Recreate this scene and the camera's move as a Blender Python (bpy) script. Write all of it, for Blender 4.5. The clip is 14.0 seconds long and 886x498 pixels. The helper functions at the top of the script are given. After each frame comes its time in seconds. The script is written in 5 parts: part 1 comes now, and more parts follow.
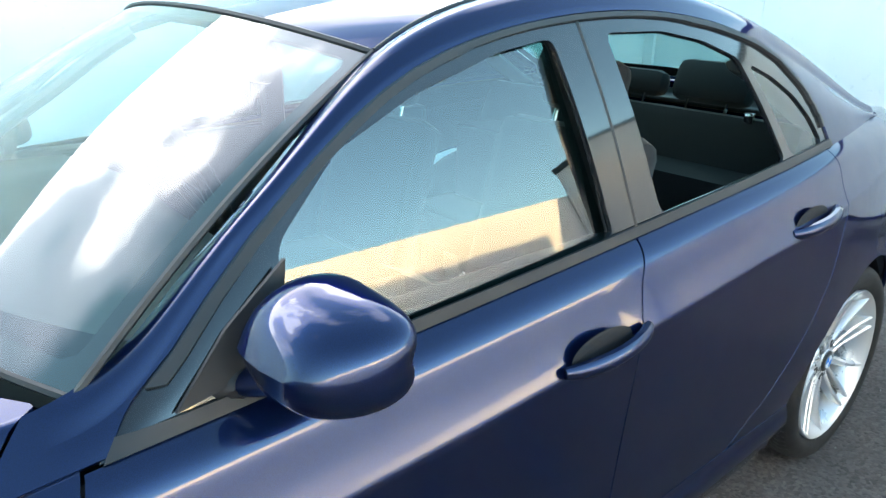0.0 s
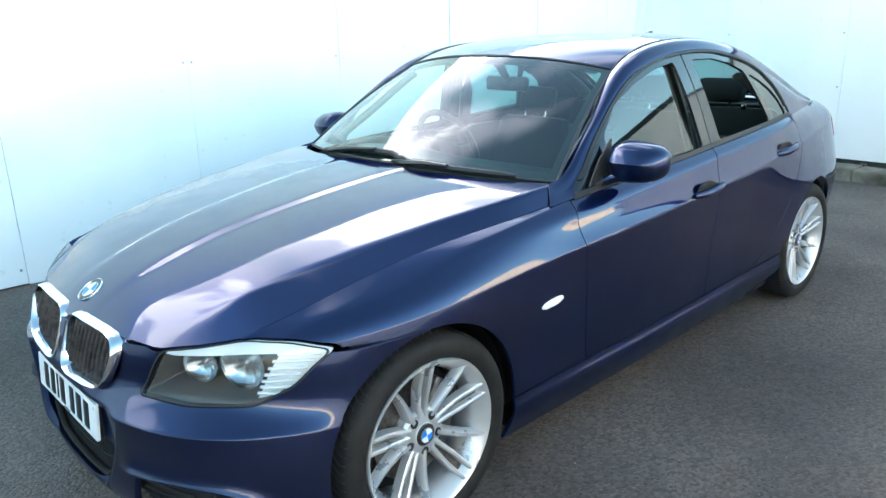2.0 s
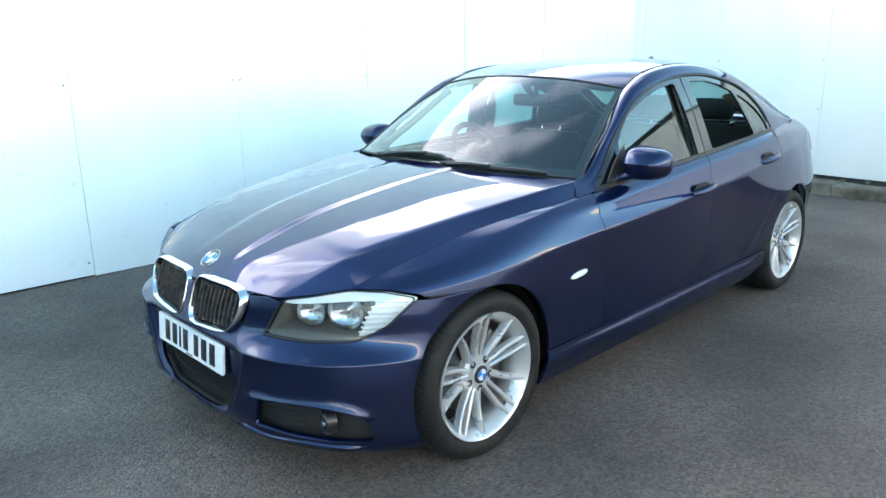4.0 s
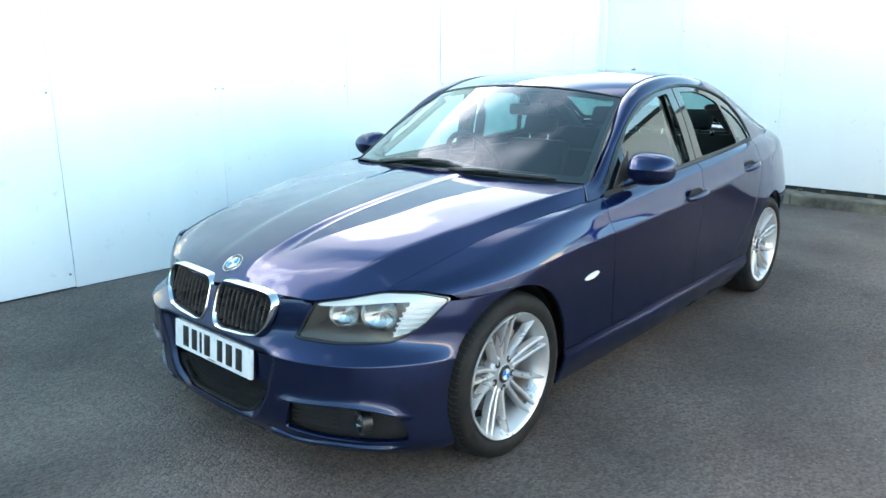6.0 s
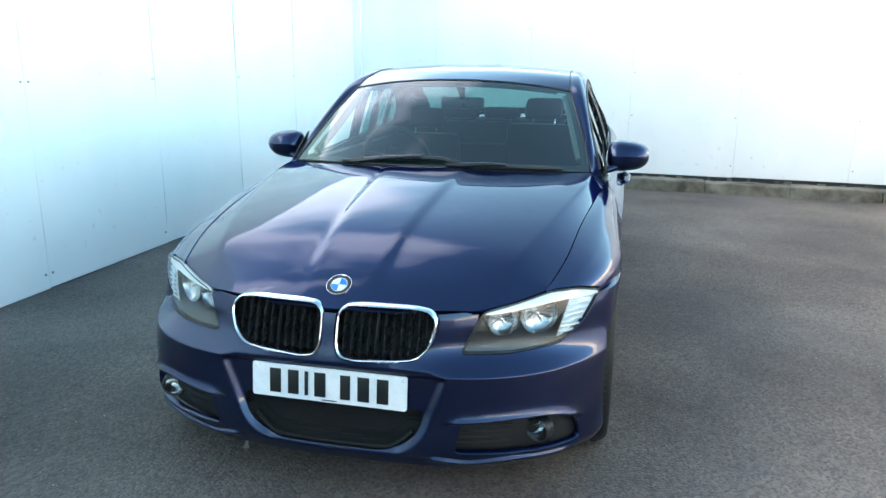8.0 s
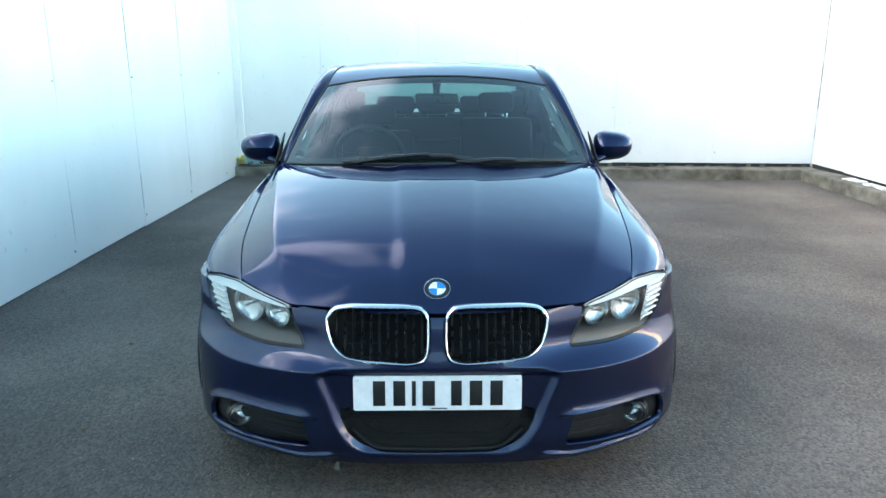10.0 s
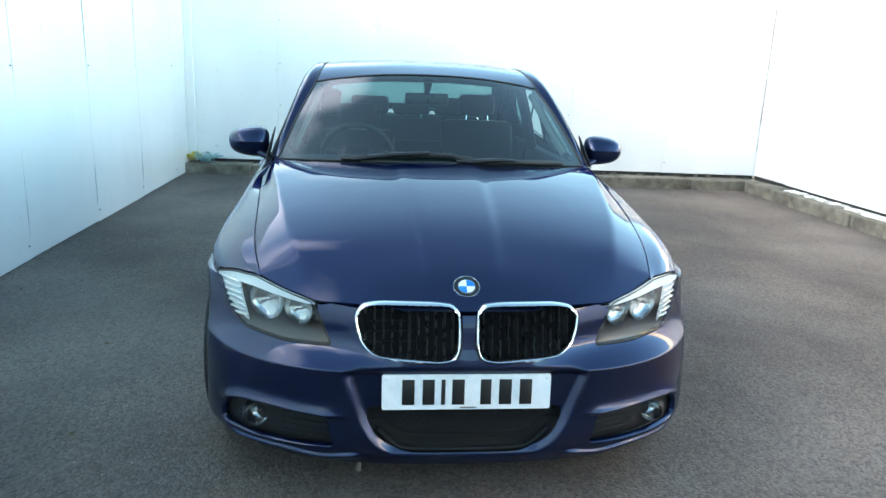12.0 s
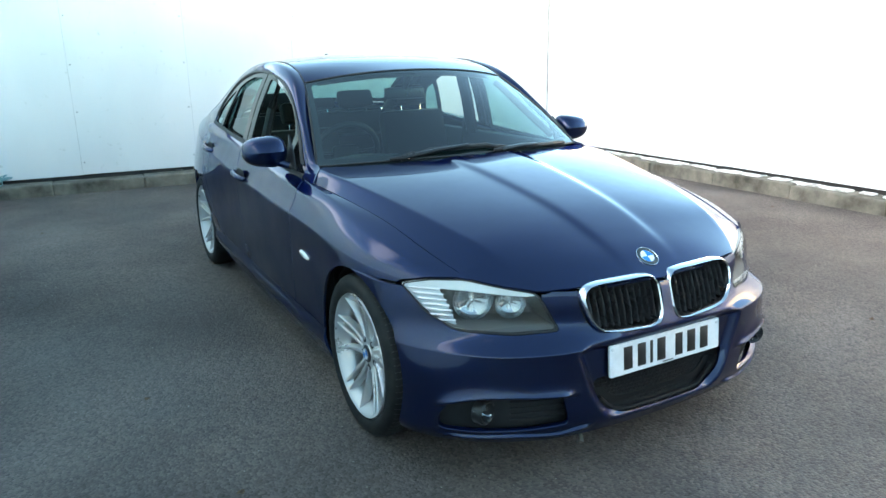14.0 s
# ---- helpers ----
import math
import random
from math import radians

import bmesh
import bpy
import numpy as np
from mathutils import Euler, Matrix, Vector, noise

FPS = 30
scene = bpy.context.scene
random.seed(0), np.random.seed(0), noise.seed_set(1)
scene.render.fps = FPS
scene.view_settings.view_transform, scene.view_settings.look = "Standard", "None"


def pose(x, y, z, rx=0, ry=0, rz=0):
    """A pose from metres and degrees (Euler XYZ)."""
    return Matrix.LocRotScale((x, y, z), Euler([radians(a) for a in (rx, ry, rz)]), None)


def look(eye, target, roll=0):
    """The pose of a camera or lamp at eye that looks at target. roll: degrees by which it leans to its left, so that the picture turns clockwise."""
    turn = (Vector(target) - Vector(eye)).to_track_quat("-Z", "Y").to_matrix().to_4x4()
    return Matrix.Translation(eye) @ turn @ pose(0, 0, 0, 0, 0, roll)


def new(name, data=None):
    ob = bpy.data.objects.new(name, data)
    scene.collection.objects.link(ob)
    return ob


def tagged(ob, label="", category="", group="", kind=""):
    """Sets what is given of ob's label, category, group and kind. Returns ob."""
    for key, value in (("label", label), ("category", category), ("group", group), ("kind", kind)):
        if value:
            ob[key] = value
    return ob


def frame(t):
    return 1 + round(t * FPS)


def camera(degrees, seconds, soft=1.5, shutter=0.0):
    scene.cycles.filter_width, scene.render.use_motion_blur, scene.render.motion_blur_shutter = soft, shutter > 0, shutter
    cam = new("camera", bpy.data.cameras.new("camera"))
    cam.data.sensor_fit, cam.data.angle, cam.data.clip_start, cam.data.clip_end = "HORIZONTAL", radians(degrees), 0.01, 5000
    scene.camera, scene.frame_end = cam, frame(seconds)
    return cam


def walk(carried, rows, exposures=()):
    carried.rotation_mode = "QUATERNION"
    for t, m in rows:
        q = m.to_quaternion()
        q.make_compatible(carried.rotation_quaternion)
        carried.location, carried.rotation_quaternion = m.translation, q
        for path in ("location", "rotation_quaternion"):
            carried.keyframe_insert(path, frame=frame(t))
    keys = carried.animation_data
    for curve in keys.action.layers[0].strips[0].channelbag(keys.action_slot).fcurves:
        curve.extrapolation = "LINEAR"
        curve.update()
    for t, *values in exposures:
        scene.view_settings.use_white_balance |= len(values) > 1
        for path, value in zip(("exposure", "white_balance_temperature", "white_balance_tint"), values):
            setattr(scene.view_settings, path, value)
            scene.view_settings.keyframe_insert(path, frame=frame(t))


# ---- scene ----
cam = camera(63.5, 14.0)
PATH = [
    (0, (1.541, 0.629, 1.378), (0.116, 1.845, 0.677), 0.9),
    (0.5, (1.692, 0.159, 1.359), (0.304, 1.447, 0.716), -0.2),
    (1, (1.875, -0.331, 1.377), (0.477, 0.959, 0.76), -0.3),
    (1.5, (2.054, -0.816, 1.402), (0.664, 0.496, 0.812), -1.3),
    (2, (2.204, -1.17, 1.413), (0.814, 0.149, 0.842), -1.4),
    (2.5, (2.313, -1.471, 1.412), (0.93, -0.132, 0.87), -1.6),
    (3, (2.432, -1.661, 1.42), (1.051, -0.314, 0.892), -0.9),
    (5.5, (2.46, -1.779, 1.417), (1.076, -0.428, 0.91), -0.6),
    (6, (2.299, -1.952, 1.399), (1.011, -0.5, 0.918), -0.2),
    (6.5, (2.001, -2.123, 1.361), (0.831, -0.569, 0.899), -0.7),
    (7, (1.634, -2.336, 1.373), (0.679, -0.642, 0.907), 0.0),
    (7.5, (1.251, -2.494, 1.362), (0.549, -0.684, 0.881), 0.0),
    (8, (0.83, -2.612, 1.393), (0.386, -0.726, 0.899), 0.6),
    (8.5, (0.454, -2.679, 1.404), (0.217, -0.758, 0.902), 0.5),
    (11, (-0.045, -2.686, 1.391), (0.0, -0.751, 0.886), 0.2),
    (11.5, (-0.101, -2.691, 1.388), (-0.025, -0.756, 0.889), 1.3),
    (12, (-0.303, -2.654, 1.364), (-0.098, -0.726, 0.875), 2.2),
    (12.5, (-0.667, -2.611, 1.37), (-0.304, -0.708, 0.874), 1.4),
    (13, (-1.076, -2.577, 1.402), (-0.527, -0.723, 0.891), 0.7),
    (13.5, (-1.457, -2.455, 1.409), (-0.718, -0.669, 0.894), 0.2),
    (14, (-1.798, -2.306, 1.411), (-0.863, -0.619, 0.881), -1.0),
]
walk(cam, [(t, look(eye, target, roll)) for t, eye, target, roll in PATH], [(0.0, 3.10, 6450, 6), (2.0, 2.97, 6450, 6), (5.5, 2.96, 6450, 6), (8.5, 2.87, 6500, 6), (14.0, 2.85, 6600, 6)])

# ---- sky and sun ----
SUN_UP, SUN_TURN = 9.0, 278.0
world = bpy.data.worlds.new("world")
scene.world = world
world.use_nodes = True
wn, wl = world.node_tree.nodes, world.node_tree.links
sky = wn.new("ShaderNodeTexSky")
sky.sky_type, sky.sun_disc = "NISHITA", False
sky.sun_elevation, sky.sun_rotation = radians(SUN_UP), radians(SUN_TURN)
sky.air_density, sky.dust_density, sky.ozone_density = 1.0, 1.3, 1.3
coord = wn.new("ShaderNodeTexCoord")
stretch = wn.new("ShaderNodeMapping")
stretch.inputs["Scale"].default_value = (1.0, 1.0, 2.2)
puffs = wn.new("ShaderNodeTexNoise")
puffs.inputs["Scale"].default_value, puffs.inputs["Detail"].default_value = 2.5, 5.0
puffs.inputs["Roughness"].default_value = 0.42
cover = wn.new("ShaderNodeValToRGB")
cover.color_ramp.elements[0].position, cover.color_ramp.elements[1].position = 0.60, 0.78
cloud = wn.new("ShaderNodeMix")
cloud.data_type = "RGBA"
lit = wn.new("ShaderNodeVectorMath")
lit.operation = "MULTIPLY_ADD"
lit.inputs[1].default_value = (1.9, 1.8, 1.7)
wl.new(sky.outputs["Color"], lit.inputs[0])
wl.new(lit.outputs["Vector"], cloud.inputs["B"])
back = wn["Background"]
back.inputs["Strength"].default_value = 0.11
wl.new(coord.outputs["Generated"], stretch.inputs["Vector"])
wl.new(stretch.outputs["Vector"], puffs.inputs["Vector"])
# Cloud cover is weighted westwards by direction, so reflections brighten on that side.
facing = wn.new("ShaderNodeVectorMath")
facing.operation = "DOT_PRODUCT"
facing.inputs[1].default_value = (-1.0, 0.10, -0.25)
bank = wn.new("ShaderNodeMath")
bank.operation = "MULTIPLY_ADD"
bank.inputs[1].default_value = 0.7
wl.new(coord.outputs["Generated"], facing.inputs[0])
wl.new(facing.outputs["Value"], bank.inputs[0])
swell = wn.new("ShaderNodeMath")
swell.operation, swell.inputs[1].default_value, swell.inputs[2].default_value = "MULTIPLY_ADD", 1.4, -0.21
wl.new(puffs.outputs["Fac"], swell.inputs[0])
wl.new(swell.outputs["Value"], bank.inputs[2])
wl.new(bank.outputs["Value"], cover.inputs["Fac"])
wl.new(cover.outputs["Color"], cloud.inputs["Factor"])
# thick clouds by the sun, brightened by colour as if lit through
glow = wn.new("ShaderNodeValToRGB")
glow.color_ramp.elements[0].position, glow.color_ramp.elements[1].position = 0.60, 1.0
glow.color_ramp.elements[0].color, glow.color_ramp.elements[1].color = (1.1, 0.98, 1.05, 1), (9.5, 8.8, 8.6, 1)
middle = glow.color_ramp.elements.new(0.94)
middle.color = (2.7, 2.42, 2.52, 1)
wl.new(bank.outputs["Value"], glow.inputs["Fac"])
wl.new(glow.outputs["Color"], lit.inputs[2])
# sky brightened towards the horizon by an added factor, standing for haze
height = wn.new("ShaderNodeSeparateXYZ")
low_sky, thick, raised_sky = wn.new("ShaderNodeMath"), wn.new("ShaderNodeMath"), wn.new("ShaderNodeVectorMath")
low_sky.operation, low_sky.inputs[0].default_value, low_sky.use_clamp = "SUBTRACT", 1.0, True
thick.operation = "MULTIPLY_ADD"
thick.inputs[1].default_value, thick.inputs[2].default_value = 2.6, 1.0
raised_sky.operation = "SCALE"
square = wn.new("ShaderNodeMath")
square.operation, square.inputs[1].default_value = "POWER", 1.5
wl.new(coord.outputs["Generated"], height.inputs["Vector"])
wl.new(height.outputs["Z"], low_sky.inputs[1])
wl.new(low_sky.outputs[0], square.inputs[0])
# brightness added by direction to tune reflections: most east-west, more north-west than south-east
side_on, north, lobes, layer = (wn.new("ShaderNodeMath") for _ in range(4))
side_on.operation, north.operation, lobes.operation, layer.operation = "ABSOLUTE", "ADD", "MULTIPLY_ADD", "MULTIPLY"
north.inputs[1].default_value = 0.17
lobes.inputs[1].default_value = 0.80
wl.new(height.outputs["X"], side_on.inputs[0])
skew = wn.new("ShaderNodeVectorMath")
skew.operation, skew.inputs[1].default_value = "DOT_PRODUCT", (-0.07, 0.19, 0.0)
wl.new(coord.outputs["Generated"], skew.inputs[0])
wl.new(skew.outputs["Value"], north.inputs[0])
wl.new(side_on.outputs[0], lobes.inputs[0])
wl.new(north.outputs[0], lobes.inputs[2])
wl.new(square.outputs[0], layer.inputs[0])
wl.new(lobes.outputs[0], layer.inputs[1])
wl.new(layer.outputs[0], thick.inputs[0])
wl.new(thick.outputs[0], raised_sky.inputs["Scale"])
wl.new(sky.outputs["Color"], raised_sky.inputs[0])
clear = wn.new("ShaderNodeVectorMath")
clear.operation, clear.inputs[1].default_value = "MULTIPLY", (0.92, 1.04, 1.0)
wl.new(raised_sky.outputs["Vector"], clear.inputs[0])
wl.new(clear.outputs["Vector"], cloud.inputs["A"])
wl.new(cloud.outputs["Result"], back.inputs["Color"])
sun = new("sun", bpy.data.lights.new("sun", "SUN"))
sun.data.energy, sun.data.angle, sun.data.color = 4.6, radians(0.6), (1.0, 0.70, 0.32)
az, el = radians(SUN_TURN), radians(SUN_UP)
sun_way = Vector((math.sin(az) * math.cos(el), math.cos(az) * math.cos(el), math.sin(el)))
sun.matrix_world = look(sun_way * 30, (0, 0, 0))


# ---- materials ----
def node_mat(name, colour, rough=0.5, metal=0.0, **sockets):
    """A material with its tree, its principled node and a helper that adds nodes."""
    m = bpy.data.materials.new(name)
    m.use_nodes = True
    b = m.node_tree.nodes["Principled BSDF"]
    b.inputs["Base Color"].default_value = (*colour, 1)
    b.inputs["Roughness"].default_value, b.inputs["Metallic"].default_value = rough, metal
    for key, value in sockets.items():
        b.inputs[key.replace("_", " ")].default_value = value
    return m


def noise_into(m, scale, lo, hi, socket="Base Color", detail=6.0, a=0.35, b=0.65, rough=0.6, stretch=(1, 1, 1)):
    """Drives a socket by noise between two values (colours or numbers)."""
    t = m.node_tree
    c, mp, n, r = (t.nodes.new(k) for k in ("ShaderNodeTexCoord", "ShaderNodeMapping", "ShaderNodeTexNoise", "ShaderNodeValToRGB"))
    mp.inputs["Scale"].default_value = stretch
    n.inputs["Scale"].default_value, n.inputs["Detail"].default_value, n.inputs["Roughness"].default_value = scale, detail, rough
    e = r.color_ramp.elements
    e[0].position, e[1].position = a, b
    for el_, v in zip(e, (lo, hi)):
        el_.color = (*v, 1) if isinstance(v, tuple) else (v, v, v, 1)
    t.links.new(c.outputs["Object"], mp.inputs["Vector"])
    t.links.new(mp.outputs["Vector"], n.inputs["Vector"])
    t.links.new(n.outputs["Fac"], r.inputs["Fac"])
    t.links.new(r.outputs["Color"], t.nodes["Principled BSDF"].inputs[socket])
    return r


def bump_into(m, scale, strength, distance=0.002, detail=4.0):
    t = m.node_tree
    c, n, b = (t.nodes.new(k) for k in ("ShaderNodeTexCoord", "ShaderNodeTexNoise", "ShaderNodeBump"))
    n.inputs["Scale"].default_value, n.inputs["Detail"].default_value = scale, detail
    b.inputs["Strength"].default_value, b.inputs["Distance"].default_value = strength, distance
    t.links.new(c.outputs["Object"], n.inputs["Vector"])
    t.links.new(n.outputs["Fac"], b.inputs["Height"])
    t.links.new(b.outputs["Normal"], t.nodes["Principled BSDF"].inputs["Normal"])


def pane_mat(name, tint, low=0.08):
    """Thin glass: tinted straight view, both faces mirror more at a slant."""
    m = bpy.data.materials.new(name)
    m.use_nodes = True
    t = m.node_tree
    t.nodes.remove(t.nodes["Principled BSDF"])
    clear, gloss, mix, edge, rise, share = (t.nodes.new(k) for k in ("ShaderNodeBsdfTransparent", "ShaderNodeBsdfGlossy", "ShaderNodeMixShader", "ShaderNodeLayerWeight", "ShaderNodeMath", "ShaderNodeMath"))
    clear.inputs["Color"].default_value = (*tint, 1)
    gloss.inputs["Roughness"].default_value = 0.01
    edge.inputs["Blend"].default_value = 0.5
    rise.operation, share.operation = "POWER", "MULTIPLY_ADD"
    rise.inputs[1].default_value = 4.4
    share.inputs[1].default_value, share.inputs[2].default_value = 1 - low, low
    t.links.new(edge.outputs["Facing"], rise.inputs[0])
    t.links.new(rise.outputs[0], share.inputs[0])
    t.links.new(share.outputs[0], mix.inputs["Fac"])
    t.links.new(clear.outputs[0], mix.inputs[1])
    t.links.new(gloss.outputs[0], mix.inputs[2])
    t.links.new(mix.outputs[0], t.nodes["Material Output"].inputs["Surface"])
    return m


PAINT = node_mat("blue metallic paint", (0.0055, 0.0125, 0.06), 0.34, 0.82, Coat_Weight=1.0, Coat_IOR=1.52, Coat_Roughness=0.03, Specular_IOR_Level=0.0, Specular_Tint=(0.10, 0.16, 0.45, 1))
noise_into(PAINT, 900.0, (0.0042, 0.0112, 0.046), (0.0065, 0.0172, 0.072), detail=2.0)
noise_into(PAINT, 3.0, 0.28, 0.38, "Roughness")
SLAT = node_mat("satin grille slat", (0.022, 0.022, 0.023), 0.3)
noise_into(SLAT, 30.0, 0.22, 0.36, "Roughness")
SEAL = node_mat("black rubber seal", (0.012, 0.012, 0.013), 0.55)
TRIM = node_mat("satin black trim", (0.014, 0.014, 0.015), 0.32)
noise_into(TRIM, 40.0, 0.26, 0.4, "Roughness")
GLOSS_BLACK = node_mat("gloss black trim", (0.010, 0.010, 0.011), 0.06, Specular_IOR_Level=0.7)
PLASTIC = node_mat("grained black plastic", (0.010, 0.010, 0.0105), 0.7, Specular_IOR_Level=0.25)
bump_into(PLASTIC, 900.0, 0.25, 0.0006)
UNDER = node_mat("dark underbody", (0.008, 0.008, 0.01), 0.8)
bump_into(UNDER, 60.0, 0.3)
CHROME = node_mat("bright chrome", (0.78, 0.79, 0.8), 0.07, 1.0)
ALLOY = node_mat("silver painted alloy", (0.50, 0.51, 0.52), 0.3, 0.5, Coat_Weight=0.5, Coat_Roughness=0.08)
noise_into(ALLOY, 9.0, 0.26, 0.36, "Roughness")
TYRE = node_mat("tyre rubber", (0.012, 0.012, 0.0125), 0.68, Specular_IOR_Level=0.3)
noise_into(TYRE, 18.0, (0.006, 0.006, 0.0065), (0.015, 0.0145, 0.014))
bump_into(TYRE, 300.0, 0.2, 0.001)
IRON = node_mat("cast iron brake", (0.16, 0.15, 0.14), 0.4, 0.9)
noise_into(IRON, 50.0, (0.11, 0.09, 0.08), (0.22, 0.21, 0.2))
WINDSCREEN = pane_mat("windscreen glass", (0.52, 0.70, 0.66), 0.12)
SIDE_GLASS = pane_mat("green tinted side glass", (0.38, 0.60, 0.58), 0.11)
LENS = pane_mat("clear lamp lens", (0.94, 0.95, 0.95), 0.05)
CLOTH = node_mat("black seat cloth", (0.006, 0.006, 0.0066), 0.85, Sheen_Weight=0.1)
bump_into(CLOTH, 160.0, 0.25, 0.001)
LEATHER = node_mat("dark leather", (0.014, 0.014, 0.015), 0.5)
bump_into(LEATHER, 120.0, 0.3, 0.0008)
HEADLINER = node_mat("grey headlining", (0.20, 0.20, 0.19), 0.9)
bump_into(HEADLINER, 400.0, 0.2, 0.0006)
PLATE = node_mat("reflective white plate", (0.80, 0.82, 0.84), 0.35)
noise_into(PLATE, 30.0, (0.74, 0.76, 0.78), (0.84, 0.86, 0.88))
INK = node_mat("black lettering", (0.01, 0.01, 0.01), 0.4)
LAMP_BEZEL = node_mat("grey lamp bezel", (0.085, 0.082, 0.077), 0.38)
LAMP_WHITE = node_mat("frosted lamp bar", (0.66, 0.70, 0.71), 0.25)
LOUVRE = node_mat("bright indicator louvre", (0.86, 0.87, 0.87), 0.22, 0.3)
AMBER = node_mat("clear indicator lens", (0.80, 0.78, 0.74), 0.12, Coat_Weight=1.0)
RED_LENS = node_mat("red lamp lens", (0.28, 0.012, 0.012), 0.1, Coat_Weight=1.0)
BLUE_MARK = node_mat("badge blue", (0.02, 0.20, 0.60), 0.35, Specular_IOR_Level=0.2)
WHITE_MARK = node_mat("badge white", (0.72, 0.74, 0.76), 0.35, Specular_IOR_Level=0.2)

ASPHALT = node_mat("worn asphalt", (0.06, 0.06, 0.062), 0.85)
ASPHALT_TREE = ASPHALT.node_tree
CLADDING = node_mat("white coated cladding", (0.78, 0.79, 0.79), 0.16, Specular_IOR_Level=0.75)
KERB = node_mat("weathered concrete kerb", (0.3, 0.29, 0.26), 0.9)
noise_into(KERB, 4.0, (0.055, 0.050, 0.038), (0.235, 0.215, 0.175), detail=10.0, a=0.32, b=0.68)
bump_into(KERB, 60.0, 0.6, 0.006, 8.0)
FILLER = node_mat("dark gap filler", (0.03, 0.03, 0.03), 0.8)
bump_into(FILLER, 100.0, 0.3)
ZINC = node_mat("dull screw zinc", (0.3, 0.3, 0.31), 0.5, 0.8)


def asphalt_nodes():
    t = ASPHALT_TREE
    p = t.nodes["Principled BSDF"]
    c = t.nodes.new("ShaderNodeTexCoord")

    def noise_node(scale, detail):
        n = t.nodes.new("ShaderNodeTexNoise")
        n.inputs["Scale"].default_value, n.inputs["Detail"].default_value = scale, detail
        t.links.new(c.outputs["Object"], n.inputs["Vector"])
        return n

    stone = t.nodes.new("ShaderNodeTexVoronoi")
    stone.inputs["Scale"].default_value = 95.0
    t.links.new(c.outputs["Object"], stone.inputs["Vector"])
    tone = t.nodes.new("ShaderNodeValToRGB")
    tone.color_ramp.elements[0].color, tone.color_ramp.elements[1].color = (0.052, 0.043, 0.039, 1), (0.166, 0.138, 0.124, 1)
    t.links.new(stone.outputs["Color"], tone.inputs["Fac"])
    worn = t.nodes.new("ShaderNodeValToRGB")
    worn.color_ramp.elements[0].position, worn.color_ramp.elements[1].position = 0.35, 0.7
    worn.color_ramp.elements[0].color, worn.color_ramp.elements[1].color = (0.62, 0.62, 0.63, 1), (1.35, 1.33, 1.3, 1)
    t.links.new(noise_node(0.9, 8.0).outputs["Fac"], worn.inputs["Fac"])
    mul = t.nodes.new("ShaderNodeMix")
    mul.data_type, mul.blend_type = "RGBA", "MULTIPLY"
    mul.inputs["Factor"].default_value = 1.0
    t.links.new(tone.outputs["Color"], mul.inputs["A"])
    t.links.new(worn.outputs["Color"], mul.inputs["B"])
    t.links.new(mul.outputs["Result"], p.inputs["Base Color"])
    damp = t.nodes.new("ShaderNodeValToRGB")
    damp.color_ramp.elements[0].position, damp.color_ramp.elements[1].position = 0.4, 0.7
    damp.color_ramp.elements[0].color, damp.color_ramp.elements[1].color = (0.9, 0.9, 0.9, 1), (0.58, 0.58, 0.58, 1)
    t.links.new(noise_node(0.55, 5.0).outputs["Fac"], damp.inputs["Fac"])
    t.links.new(damp.outputs["Color"], p.inputs["Roughness"])
    b1, b2 = t.nodes.new("ShaderNodeBump"), t.nodes.new("ShaderNodeBump")
    b1.inputs["Strength"].default_value, b1.inputs["Distance"].default_value = 0.75, 0.005
    b2.inputs["Strength"].default_value, b2.inputs["Distance"].default_value = 0.5, 0.02
    t.links.new(stone.outputs["Distance"], b1.inputs["Height"])
    t.links.new(noise_node(6.0, 4.0).outputs["Fac"], b2.inputs["Height"])
    b1.invert = True
    t.links.new(b2.outputs["Normal"], b1.inputs["Normal"])
    t.links.new(b1.outputs["Normal"], p.inputs["Normal"])


